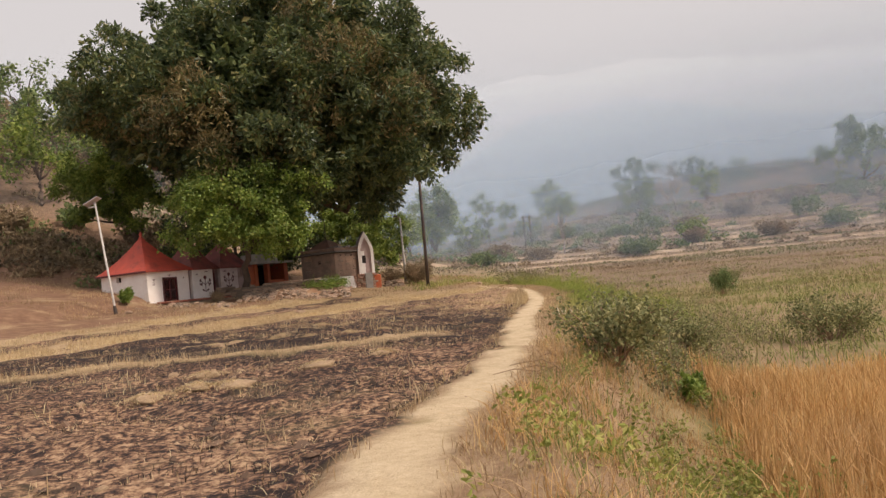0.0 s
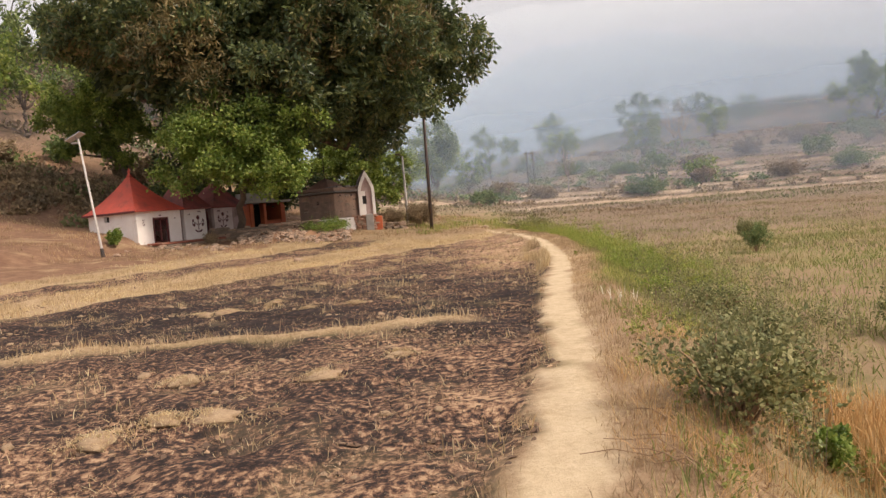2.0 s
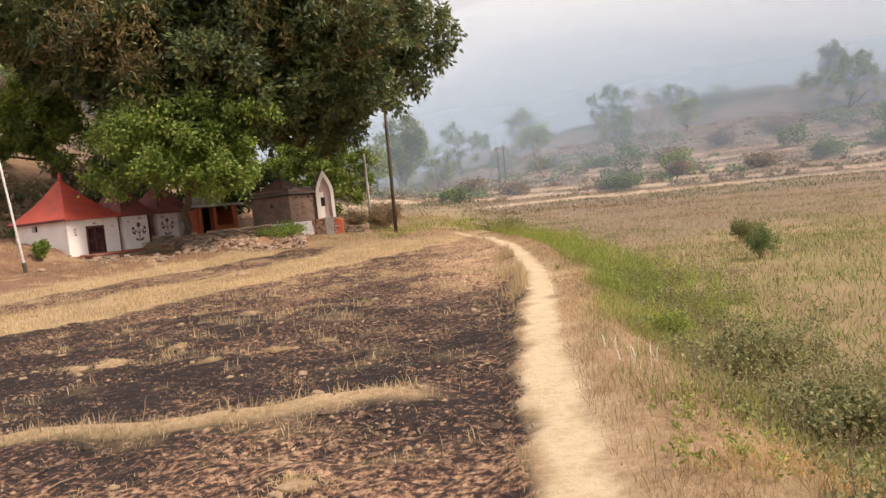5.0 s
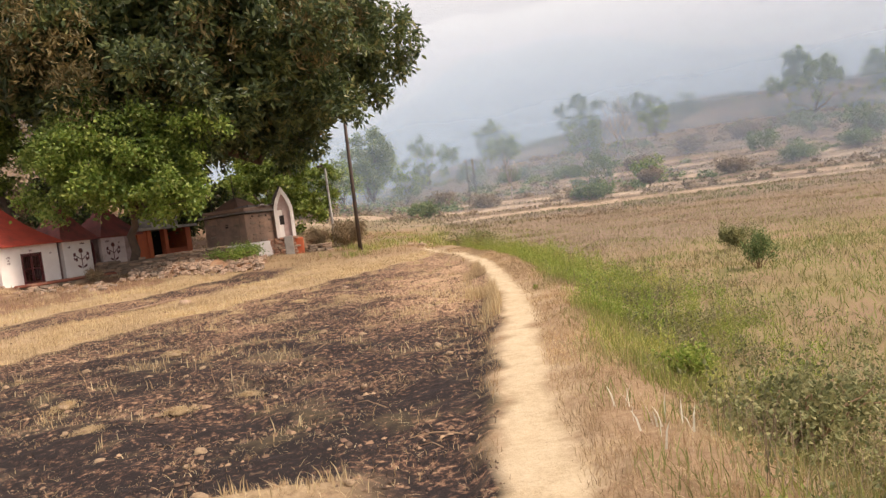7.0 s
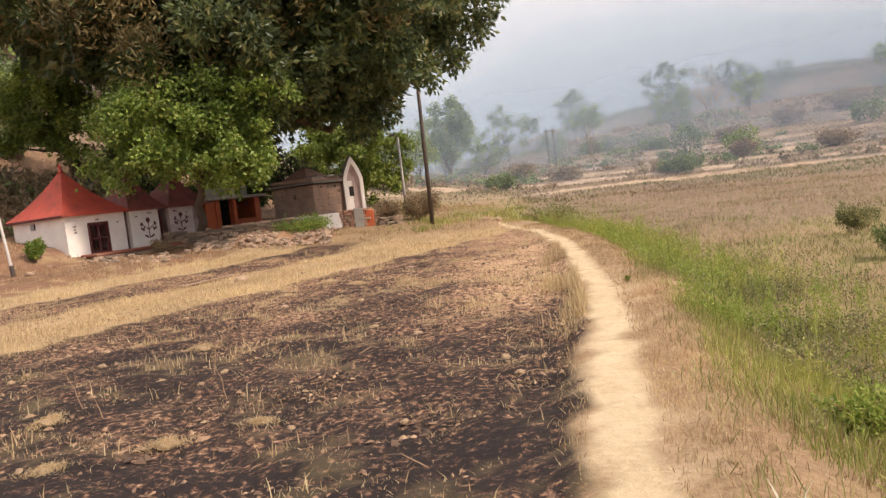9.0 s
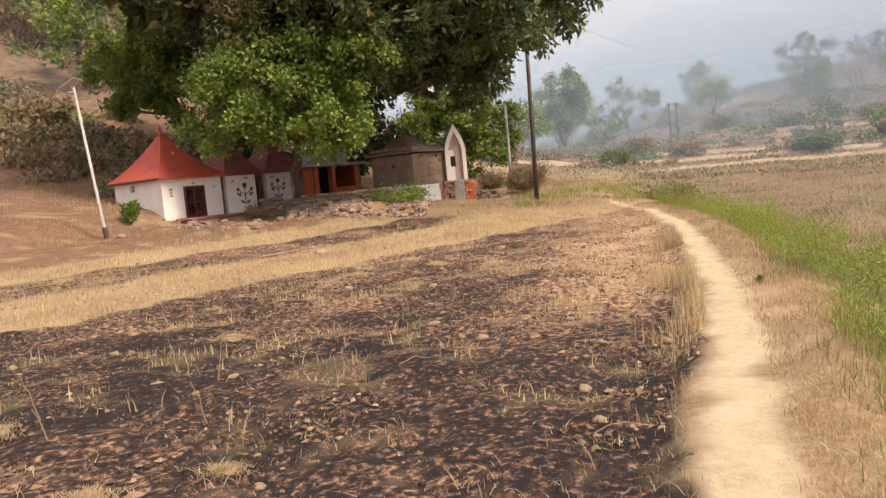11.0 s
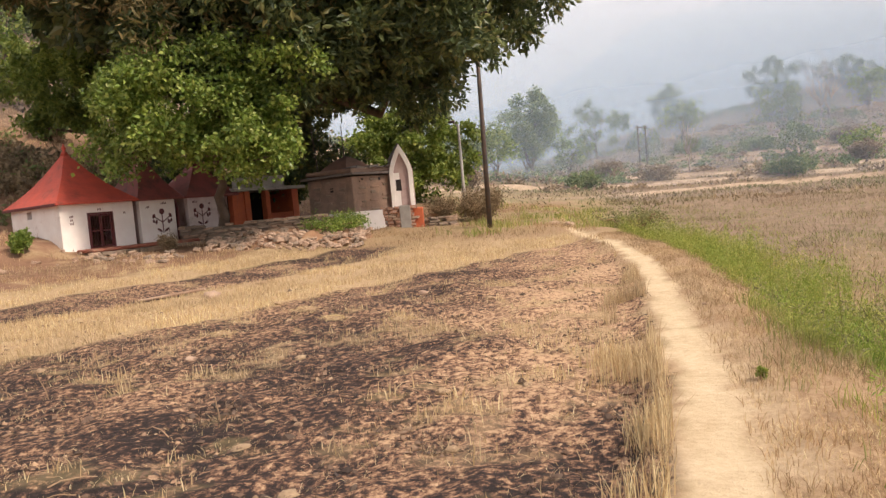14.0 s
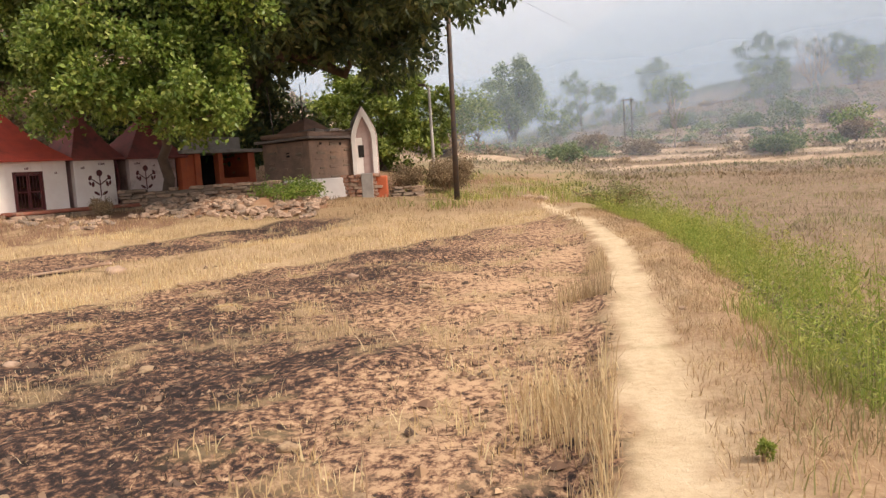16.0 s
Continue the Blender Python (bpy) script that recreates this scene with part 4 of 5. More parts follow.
lay_courses(stack, 0.1, 1.2, 0.35, 0.95, 1.5, 0.12, 0.36, 0.4, FLAT, 0.3)

# ---- poles ----
solar = empty("solar_street_lamp", on_ground(-16.8, 40.2), 0, "leaning pale solar street lamp with tilted panel", "street lamp")
part("pole", tube([(0, 0, -0.1), (-0.06, 0, 0.45), (-0.67, 0.15, 5.75)], [0.07, 0.06, 0.045], 10), POLE_PAINT, solar, smooth=True)
part("base_sleeve", tube([(0, 0, -0.15), (-0.055, 0, 0.42)], [0.095, 0.085], 10), IRON, solar, "dark base sleeve")
pan = part("solar_panel", box(-0.40, -0.26, -0.02, 0.40, 0.26, 0.02, 0.006), PANEL_CELL, solar, "dark solar panel")
pan.matrix_basis = Matrix.Translation((-0.80, 0.1, 5.85)) @ Euler((radians(-6), radians(-27), 0)).to_matrix().to_4x4()
part("panel_frame", box(-0.42, -0.28, -0.05, 0.42, 0.28, -0.022, 0.004), POLE_PAINT, pan, "pale frame")
part("bracket", tube([(-0.66, 0.15, 5.6), (-0.78, 0.1, 5.82)], [0.04, 0.04], 6), GALVANISED, solar)
part("lamp_head", box(-1.0, 0.02, 5.50, -0.66, 0.2, 5.58, 0.02), GALVANISED, solar, "small lamp head")

pole = empty("utility_pole", on_ground(-1.15, 49.5), 0, "tall dark iron utility pole", "utility pole")
part("shaft", tube([(0, 0, -0.3), (0.06, 0, 4), (0.13, 0, 9.2)], [0.11, 0.095, 0.075], 10), IRON, pole, smooth=True)
part("crossarm", box(-0.45, -0.05, 8.6, 0.7, 0.05, 8.7, 0.008), IRON, pole)
for x in (-0.38, 0.13, 0.62):
    part("insulator", tube([(x, 0, 8.7), (x, 0, 8.78), (x, 0, 8.86)], [0.03, 0.05, 0.03], 8), LAMP_GLASS, pole)

street = empty("street_lamp", on_ground(-2.82, 56.0), 0, "slim pale street lamp with dark head on a short arm", "street lamp")
part("pole", tube([(0, 0, -0.2), (0, 0, 2.2), (0, 0, 4.55)], [0.09, 0.075, 0.06], 10), POLE_PAINT, street, smooth=True)
part("arm", tube([(0, 0, 4.45), (-0.2, 0, 4.68)], [0.035, 0.03], 6), IRON, street)
part("lamp_head", box(-0.48, -0.1, 4.64, -0.14, 0.1, 4.76, 0.03), IRON, street, "dark lamp head")


def wire(p0, p1, sag, r=0.006):
    pts = []
    for k in range(25):
        f = k / 24
        pts.append((p0[0] + (p1[0] - p0[0]) * f, p0[1] + (p1[1] - p0[1]) * f, p0[2] + (p1[2] - p0[2]) * f - sag * 4 * f * (1 - f)))
    return tagged(part("overhead_wire", tube(pts, [r] * 25, 5), IRON), "thin dark overhead wire", "wire")


PX, PY, PZ = on_ground(13, 120)
wire((-1.0, 49.5, on_ground(-1.15, 49.5)[2] + 8.8), (PX + 9, PY - 6, PZ + 7.0), 1.0)
hpole = empty("twin_pole", (PX, PY, PZ), 0, "distant twin-legged wooden line pole with crossarm", "utility pole")
for x in (-0.45, 0.45):
    part("leg", tube([(x, 0, -0.3), (x, 0, 5.2)], [0.10, 0.08], 8), IRON, hpole)
part("crossarm", box(-0.8, -0.06, 4.8, 0.8, 0.06, 4.95, 0.01), IRON, hpole)


# ---- trees ----
def limb_points(rng, p0, p1, n=6, wob=0.08):
    p0, p1 = np.array(p0, float), np.array(p1, float)
    ln = np.linalg.norm(p1 - p0)
    return [tuple(p0 + (p1 - p0) * f + (rng.normal(0, wob * ln, 3) * math.sin(math.pi * f)) + np.array((0, 0, 0.1 * ln * math.sin(math.pi * f)))) for f in np.linspace(0, 1, n)]


def crown_of(rng, lobes, radii, clumps, per, length, width, droop, spread):
    """Each lobe carries smaller clumps, fuller on their upper side, with gaps between them."""
    cs, ws = [], []
    for c, rr in zip(lobes, radii):
        n = max(4, int(clumps * rr * rr))
        m = max(3, int(n / 14))
        w = unit(rng.normal(0, 1, (m, 3)) + np.array((0, 0, 0.35)))
        mid = c + w * rr * rng.uniform(0.55, 0.95, (m, 1)) * np.array((1, 1, 0.8))
        own = rng.integers(0, m, n)
        w2 = unit(rng.normal(0, 1, (n, 3)) + w[own] * 0.5 + np.array((0, 0, 0.45)))
        cs.append(mid[own] + w2 * rr * 0.36 * rng.uniform(0.55, 1.05, (n, 1)) * np.array((1, 1, 0.75)))
        ws.append(w2)
    return leaves(rng, np.concatenate(cs), np.concatenate(ws), per, spread, length, width, droop)


def tree(name, label, base, top_of_trunk, lobes, radii, leaf, clumps=14, per=10, length=0.35, width=0.08, droop=0.35, trunk_r=0.3, seed=1, bark=BARK, limbs=12, group="", spread=0.18):
    rng = np.random.default_rng(seed)
    t = tagged(new(name), label, "tree", group)
    t.matrix_basis = Matrix.Translation(base)
    bx = np.array(base)
    bm = tube([tuple(np.array(p) - bx) for p in limb_points(rng, np.array(base) - (0, 0, 0.3), top_of_trunk, 7, 0.02)], list(np.linspace(trunk_r * 1.25, trunk_r * 0.7, 7)), 12)
    part("trunk", bm, bark, t, smooth=True)
    order = rng.permutation(len(lobes))[:limbs]
    for k in order:
        pts = limb_points(rng, top_of_trunk, lobes[k], 6, 0.07)
        part("limb", tube([tuple(np.array(p) - bx) for p in pts], list(np.linspace(trunk_r * 0.45, trunk_r * 0.08, 6)), 7), bark, t, smooth=True)
    v, f = crown_of(rng, np.asarray(lobes), radii, clumps, per, length, width, droop, spread)
    ob = new("crown", mesh_of("crown", v - bx, f, leaf))
    ob.parent = t
    return t


# the great tree
rng = np.random.default_rng(21)
CX, CY, CZ = -10.5, 51.5, 12.6
RX, RY, RZ = 13.7, 9.5, 9.6
lobes, radii = [], []
while len(lobes) < 165:
    w = unit(rng.normal(0, 1, 3))
    f = rng.uniform(0.62, 0.93)
    p = np.array((CX + w[0] * RX * f, CY + w[1] * RY * f, CZ + w[2] * RZ * f))
    low = float(np.interp(p[0], (-24, -20, -16, -12, -9, -4, 0, 4), (12.0, 11.2, 10.0, 7.6, 6.1, 5.5, 6.5, 8.2))) + 0.5 * math.sin(p[0] * 1.7) - 2.2 * float(smooth(p[1], 51, 54)) * float(smooth(-p[0], 8.5, 11)) * float(smooth(p[0], -19, -15))
    rad = rng.uniform(1.5, 2.6)
    if p[2] < low + rad * 0.85:
        p[2] = low + rad * 0.85 + rng.uniform(0.0, 1.4)
    if any(np.linalg.norm(p - q) < 1.25 for q in lobes):
        continue
    lobes.append(p)
    radii.append(rad)
base = on_ground(-14.0, 58.0)
great = tree("great_tree", "huge dense dark-green spreading tree over the shrine huts", base, (-12.6, 55.5, 6.0), lobes, radii, MANGO, 21, 12, 0.37, 0.08, 0.45, 1.0, 22, BARK, 26, "", 0.19)
# Oversized leaves added inside the crown to block light and keep it dark.
inner = rng.normal(0, 1, (5200, 3))
inner = unit(inner) * rng.uniform(0.35, 0.8, (5200, 1)) ** 0.5 * np.array((RX, RY, RZ)) * 0.82 + np.array((CX, CY, CZ))
inner = inner[inner[:, 2] > np.interp(inner[:, 0], (-24, -16, -10, -8, -4, 4), (12.2, 10.4, 7.0, 8.0, 8.2, 10))]
v, f = leaves(rng, inner, unit(inner - np.array((CX, CY, CZ))), 8, 0.35, 0.6, 0.16, 0.3)
ob = new("crown_filler", mesh_of("crown_filler", v - np.array(base), f, MANGO))
ob.parent = great
tufts = [p for p in lobes if p[1] < 49.5 and 8.0 < p[2] < 19]
cs = np.concatenate([p + unit(rng.normal(0, 1, (44, 3)) + np.array((0, -0.9, 0.5))) * 1.7 * rng.uniform(0.8, 1.12, (44, 1)) for p in tufts[::3]])
v, f = leaves(rng, cs, np.tile((0, -0.3, 0.6), (len(cs), 1)), 14, 0.22, 0.36, 0.05, -0.1)
ob = new("brown_flush", mesh_of("brown_flush", v - np.array(base), f, FLUSH))
ob.parent = great
tagged(ob, "brownish flowering tufts")


def lobe_set(seed, centre, size, n, r0, r1):
    g = np.random.default_rng(seed)
    w = unit(g.normal(0, 1, (n, 3))) * g.uniform(0.45, 0.95, (n, 1))
    return [np.array(centre) + p * np.array(size) for p in w], list(g.uniform(r0, r1, n))


# broad-leaved tree before the huts and a yellow-green one at their end
lb, rb = lobe_set(31, (-10.9, 44.7, 6.75), (5.2, 1.7, 2.5), 58, 0.65, 1.1)
lb2, rb2 = lobe_set(41, (-9.4, 45.0, 4.75), (2.7, 1.1, 1.1), 16, 0.5, 0.8)
lb, rb = lb + lb2, rb + rb2
tree("broad_leaved_tree", "leafy light-green broad-leaved tree overhanging the dark huts", on_ground(-12.6, 49.3), (-11.6, 47.6, 4.6), lb, rb, BROAD, 46, 11, 0.20, 0.068, 0.3, 0.2, 32, BARK, 12, "", 0.2)
lb, rb = lobe_set(33, (-23.3, 56.5, 10.0), (4.6, 2.0, 3.0), 46, 0.8, 1.35)
tree("yellow_green_tree", "yellow-green leafy tree behind the first hut", on_ground(-22, 58.5), (-22.4, 57.8, 7.4), lb, rb, LIGHT_LEAF, 30, 11, 0.30, 0.065, 0.45, 0.28, 34, BARK, 12)
lb, rb = lobe_set(35, (-7.4, 67.0, 5.6), (4.4, 2.2, 3.1), 52, 0.8, 1.35)
tree("bright_green_tree", "bright green rounded tree behind the stone hut", on_ground(-7.4, 67), (-7.4, 67, 3.6), lb, rb, LIGHT_LEAF, 26, 9, 0.30, 0.09, 0.3, 0.2, 36, BARK, 8)


lb, rb = lobe_set(37, (-14.5, 56.5, 5.2), (6.5, 2.0, 2.8), 34, 1.0, 1.6)
tree("understory_tree", "dark leafy growth filling the shade behind the huts", on_ground(-15.5, 58), (-15.0, 57, 3.4), lb, rb, MANGO, 22, 10, 0.36, 0.08, 0.35, 0.3, 38, BARK, 12, "", 0.22)


def small_tree(name, label, x, y, h, spread_x, leaf, seed, group="hillside trees", stem=0.35, n=22, per=9, group_leaf=0.34):
    bx, by, bz = on_ground(x, y)
    lb, rb = lobe_set(seed, (bx, by, bz + h * (0.5 + stem / 2)), (spread_x * 1.0, spread_x * 0.8, h * (1 - stem) * 0.44), n, h * 0.07, h * 0.16)
    return tree(name, label, (bx, by, bz), (bx, by, bz + h * stem), lb, rb, leaf, 12, per, group_leaf, group_leaf * 0.32, 0.2, max(0.06, h * 0.025), seed, BARK, 6, group, 0.3)


SMALL = [(66, 112, 5, 4.0, 121), (88, 138, 9, 5.5, 122), (96, 150, 9, 5, 123), (80, 146, 7, 5, 124), (34, 136, 5, 3.5, 125), (22, 146, 7, 4, 126), (-6, 92, 5, 3.0, 127), (54, 168, 8, 5, 128),
         (-1.0, 122, 12.0, 3.6, 101), (-4.5, 106, 7.0, 3.2, 102), (9, 150, 9.5, 6.5, 103), (4, 128, 5.0, 3.5, 104), (24, 172, 9, 3.5, 105), (28, 108, 4.2, 2.4, 106),
         (38, 150, 7, 4.5, 107), (48, 142, 6.5, 3.0, 108), (44, 175, 10, 6, 109), (71, 132, 10, 7.0, 110), (84, 160, 11, 2.0, 111), (58, 155, 6, 4, 112), (78, 120, 7, 6, 113),
         (32, 100, 3.4, 2.2, 114), (15, 132, 4.5, 3.2, 115), (-9, 110, 8, 5, 116), (-2, 130, 9, 6, 117), (62, 118, 4, 4.5, 118), (52, 112, 3, 3, 119), (-14, 120, 9, 6, 120)]
for x, y, h, sp, seed in SMALL:
    small_tree("hillside_tree", "dusty green tree on the smoky hillside", x, y, h, sp, DUSTY_LEAF if seed % 3 else LIGHT_LEAF, seed, stem=0.05 if h < 6 else 0.10, n=30, per=10, group_leaf=0.32)
for k, (x, y, h, sp) in enumerate(((-33, 66, 9, 5), (-38, 72, 8, 5), (-30, 74, 8, 4), (-42, 82, 9, 5), (-34, 84, 8, 5), (-50, 78, 9, 6))):
    small_tree("slope_tree", "hazy green tree on the slope behind the huts", x, y, h, sp, DUSTY_LEAF if k % 2 else LIGHT_LEAF, 200 + k, "trees on the brown slope", 0.25, 14, 10, 0.42)


def bare_tree(x, y, h, seed, label):
    rng = np.random.default_rng(seed)
    p = on_ground(x, y)
    t = tagged(new("bare_tree"), label, "tree")
    t.matrix_basis = Matrix.Translation(p)
    part("trunk", tube(limb_points(rng, (0, 0, -0.2), (0.1 * h * rng.normal(), 0, h * 0.4), 5, 0.05), [h * 0.02, h * 0.018, h * 0.016, h * 0.014, h * 0.012], 7), PALE_BARK, t)
    for k in range(9):
        a = rng.uniform(0, 2 * math.pi)
        tip = np.array((math.cos(a) * h * rng.uniform(0.15, 0.35), math.sin(a) * h * 0.2, h * rng.uniform(0.6, 1.0)))
        pts = limb_points(rng, (0, 0, h * 0.36), tip, 6, 0.07)
        b = part("limb", tube(pts, list(np.linspace(h * 0.009, h * 0.004, 6)), 5), PALE_BARK, t)
        for q in range(3):
            s = np.array(pts[3 + q % 3])
            part("twig", tube([tuple(s), tuple(s + rng.normal(0, h * 0.06, 3) + (0, 0, h * 0.08))], [h * 0.004, h * 0.003], 4), PALE_BARK, b)
    return t


bare_tree(15.5, 102, 5.2, 301, "small leafless forked tree on the meadow's edge")
bare_tree(37, 128, 9.0, 302, "pale leafless tree on the hillside")
bare_tree(40, 133, 9.5, 303, "pale leafless tree on the hillside")


# ---- shrubs and weeds ----
def shrub(name, label, x, y, w, h, leaf, seed, clumps=90, per=9, length=0.07, width=0.024, stems=14, sink=0.0, group=""):
    rng = np.random.default_rng(seed)
    p = on_ground(x, y, -sink)
    t = tagged(new(name), label, "shrub", group)
    t.matrix_basis = Matrix.Translation(p)
    cs = []
    for k in range(stems):
        a, rr = rng.uniform(0, 2 * math.pi), w * 0.5 * rng.uniform(0.2, 1.0)
        tip = np.array((math.cos(a) * rr, math.sin(a) * rr, h * rng.uniform(0.55, 1.0)))
        pts = limb_points(rng, (tip[0] * 0.15, tip[1] * 0.15, -0.03), tip, 5, 0.06)
        part("stem", tube(pts, list(np.linspace(0.012, 0.004, 5) * max(1, w)), 4), TWIG, t)
        f = rng.uniform(0.3, 1.05, (clumps // stems * 3, 1))
        cs.append(np.array(pts[1]) + (tip - np.array(pts[1])) * f + rng.normal(0, 0.07 * w, (len(f), 3)))
    cs = np.concatenate(cs)
    cs = cs[cs[:, 2] > 0.0]
    v, f = leaves(rng, cs, unit(cs * np.array((1, 1, 0.6))), per, 0.035 * w, length, width, 0.05)
    ob = new("leaves", mesh_of("leaves", v, f, leaf))
    ob.parent = t
    return t


shrub("bank_shrub", "dusty grey-green shrub with thin brown stems on the bank", 1.5, 7.5, 1.1, 0.55, SHRUB_LEAF, 401, 200, 7, 0.045, 0.016, 26)
shrub("bank_shrub", "dusty grey-green shrub with thin brown stems on the bank", 1.8, 8.5, 0.6, 0.35, SHRUB_LEAF, 402, 80, 7, 0.04, 0.015, 14)
shrub("bank_shrub", "low leafy green shrub in the ditch", 2.3, 7.9, 0.36, 0.3, BROAD, 403, 60, 7, 0.05, 0.02, 10)
shrub("ditch_shrub", "dense grey-green weeds filling the ditch", 3.5, 14.6, 1.4, 0.55, SHRUB_LEAF, 404, 150, 8, 0.055, 0.017, 26)
shrub("ditch_shrub", "dense grey-green weeds filling the ditch", 3.5, 12.4, 1.1, 0.55, SHRUB_LEAF, 405, 150, 8, 0.05, 0.016, 20)
shrub("ditch_shrub", "dark leafy weeds at the ditch's edge", 3.4, 16.4, 0.7, 0.4, FRESH, 406, 80, 7, 0.05, 0.013, 16)
shrub("meadow_shrub", "dark green shrub standing in the meadow", 9.6, 27.8, 1.0, 0.85, DUSTY_LEAF, 407, 120, 9, 0.06, 0.018, 14)
shrub("meadow_shrub", "low dark green shrub in the meadow", 12.0, 34.0, 1.4, 0.8, SHRUB_LEAF, 408, 130, 9, 0.07, 0.02, 14)
shrub("meadow_shrub", "sprawling grey-green shrub in the meadow", 6.2, 13.0, 1.5, 0.6, SHRUB_LEAF, 409, 150, 8, 0.055, 0.017, 20)
shrub("meadow_shrub", "sprawling brownish shrub at the field's far corner", 4.6, 50, 3.2, 0.8, SHRUB_LEAF, 410, 170, 9, 0.09, 0.026, 22)
shrub("dry_bush", "mound of brown dry bush between the lamp posts", -1.9, 53.8, 2.4, 1.3, SCRUB_LEAF, 411, 300, 12, 0.10, 0.022, 24)
shrub("dry_bush", "mound of brown dry bush beside the arch", -3.6, 53.2, 1.6, 1.1, SCRUB_LEAF, 412, 160, 10, 0.10, 0.022, 20)
shrub("wall_bush", "leafy green bush on top of the stone wall", -7.3, 47.9, 2.6, 0.22, BROAD, 413, 240, 8, 0.09, 0.03, 22, -0.35)
shrub("hut_shrub", "small green shrub at the hut's corner", -17.2, 42.6, 0.8, 0.8, BROAD, 414, 120, 8, 0.12, 0.04, 12)
shrub("hut_shrub", "dry brownish shrub before the plinth", -13.2, 45.6, 1.3, 0.5, SCRUB_LEAF, 415, 110, 8, 0.08, 0.02, 14)
shrub("roadside_weed", "bright green leafy weed beside the path", 3.08, 23.55, 0.07, 0.09, FRESH, 416, 24, 5, 0.032, 0.008, 8)
for k, (x, y, w, h) in enumerate(((31, 98, 4, 2.2), (22, 90, 5, 1.8), (40, 96, 6, 2), (50, 100, 7, 2.2), (12, 95, 5, 1.6), (60, 104, 6, 2.4), (36, 116, 6, 2.2), (26, 118, 5, 2), (56, 126, 8, 3), (68, 112, 8, 3), (-6, 84, 6, 2), (4, 88, 4, 1.6), (8, 106, 5, 2.2), (20, 128, 7, 2.5), (46, 122, 6, 2.5))):
    shrub("hillside_scrub", "brownish scrub on the terraced slope", x, y, w * 0.8, h * 0.65, (SCRUB_LEAF, DUSTY_LEAF)[k % 2], 430 + k, 150, 8, 0.24, 0.07, 14, 0, "terrace scrub")
rng = np.random.default_rng(55)
for k in range(46):
    x, y = rng.uniform(-62, -20), rng.uniform(58, 100)
    shrub("slope_scrub", "dry brown scrub on the slope behind the huts", x, y, rng.uniform(3, 6), rng.uniform(1.5, 3), SCRUB_LEAF if k % 4 else DUSTY_LEAF, 500 + k, 40, 7, 0.38, 0.11, 10, 0, "slope scrub")


def thicket(name, label, n, x0, x1, y0, y1, leaf, seed, s0, s1):
    """Countless low bushes, uneven in size, as one mass."""
    g = np.random.default_rng(seed)
    x, y = g.uniform(x0, x1, n), g.uniform(y0, y1, n)
    k = g.random(n) < smooth(waves(x, y, 26, seed), -0.5, 0.6)
    x, y = x[k], y[k]
    s = g.uniform(s0, s1, len(x)) * g.uniform(0.5, 1.2, len(x))
    m = 19
    c = np.stack([x, y, height(x, y)], -1)
    w = unit(g.normal(0, 1, (len(x), m, 3)) * np.array((1.5, 1.5, 0.8)))
    w[..., 2] = np.abs(w[..., 2])
    at = c[:, None, :] + w * s[:, None, None] * g.uniform(0.3, 1.0, (len(x), m, 1)) * np.array((1, 1, 0.75))
    return stuff(name, leaves(g, at.reshape(-1, 3), w.reshape(-1, 3), 4, 0.15, 0.34, 0.11, 0.0), leaf, label, "scrub")


thicket("hillside_thicket", "low dusty green scrub over the smoky hillside", 1500, -25, 125, 92, 210, DUSTY_LEAF, 601, 0.6, 2.4)
thicket("dry_thicket", "low brown scrub over the terraced hillside", 1500, -25, 125, 84, 200, SCRUB_LEAF, 602, 0.4, 1.3)
thicket("hut_side_thicket", "low dry and green scrub on the bare slope beside the huts", 420, -44, -19.5, 46, 64, HILL_GRASS, 605, 0.5, 1.3)
thicket("hut_side_tufts", "brown dry tufts over the earth slope beside the huts", 900, -42, -18.6, 43, 60, SCRUB_LEAF, 606, 0.2, 0.6)
thicket("hut_back_thicket", "dim brown and green growth behind the first hut", 260, -36, -19.5, 50, 60, SCRUB_LEAF, 607, 0.8, 1.6)
thicket("brown_slope_thicket", "dry brown scrub covering the slope behind the huts", 1400, -75, -19, 54, 110, SCRUB_LEAF, 603, 0.7, 1.8)
thicket("green_slope_thicket", "green scrub among the brown on the slope behind the huts", 500, -75, -19, 54, 110, DUSTY_LEAF, 604, 0.8, 2.2)


# ---- grass, straw and litter ----
def scatter(rng, n, x0, x1, y0, y1, keep):
    x, y = rng.uniform(x0, x1, n), rng.uniform(y0, y1, n)
    k = rng.random(n) < keep(x, y)
    x, y = x[k], y[k]
    return np.stack([x, y, height(x, y) - 0.01], -1)


rng = np.random.default_rng(61)
p = scatter(rng, 260000, -16, 4, 2, 52, lambda x, y: zones(x, y)["straw"] * np.where(y > 20, 1, 0.6) * smooth(waves(x, y, 0.9, 81), -0.9, 0.6))
stuff("stubble", blades(rng, p, 0.13, 0.005, 0.4), STRAW, "pale straw stubble in strips across the burnt field", "stubble")
p = scatter(rng, 150000, -13, 3, 2.5, 36, lambda x, y: zones(x, y)["burnt"] * 0.5 * smooth(waves(x, y, 0.8, 82), -0.4, 0.8))
stuff("burnt_stubble", blades(rng, p, 0.045, 0.0035, 0.6), CHARRED, "short charred stubble on black ash", "stubble")
p = scatter(rng, 90000, -12, 3, 2.5, 34, lambda x, y: zones(x, y)["burnt"] * (0.15 + 0.85 * smooth(waves(x, y, 0.9, 100), -0.2, 0.8)))
v, f = blades(rng, p, 0.035, 0.0025, 2.6)
stuff("straw_litter", (v, f), STRAW, "loose straw lying on the burnt ground", "straw")
p = scatter(rng, 150000, -9, 3, 4, 34, lambda x, y: zones(x, y)["straw"])
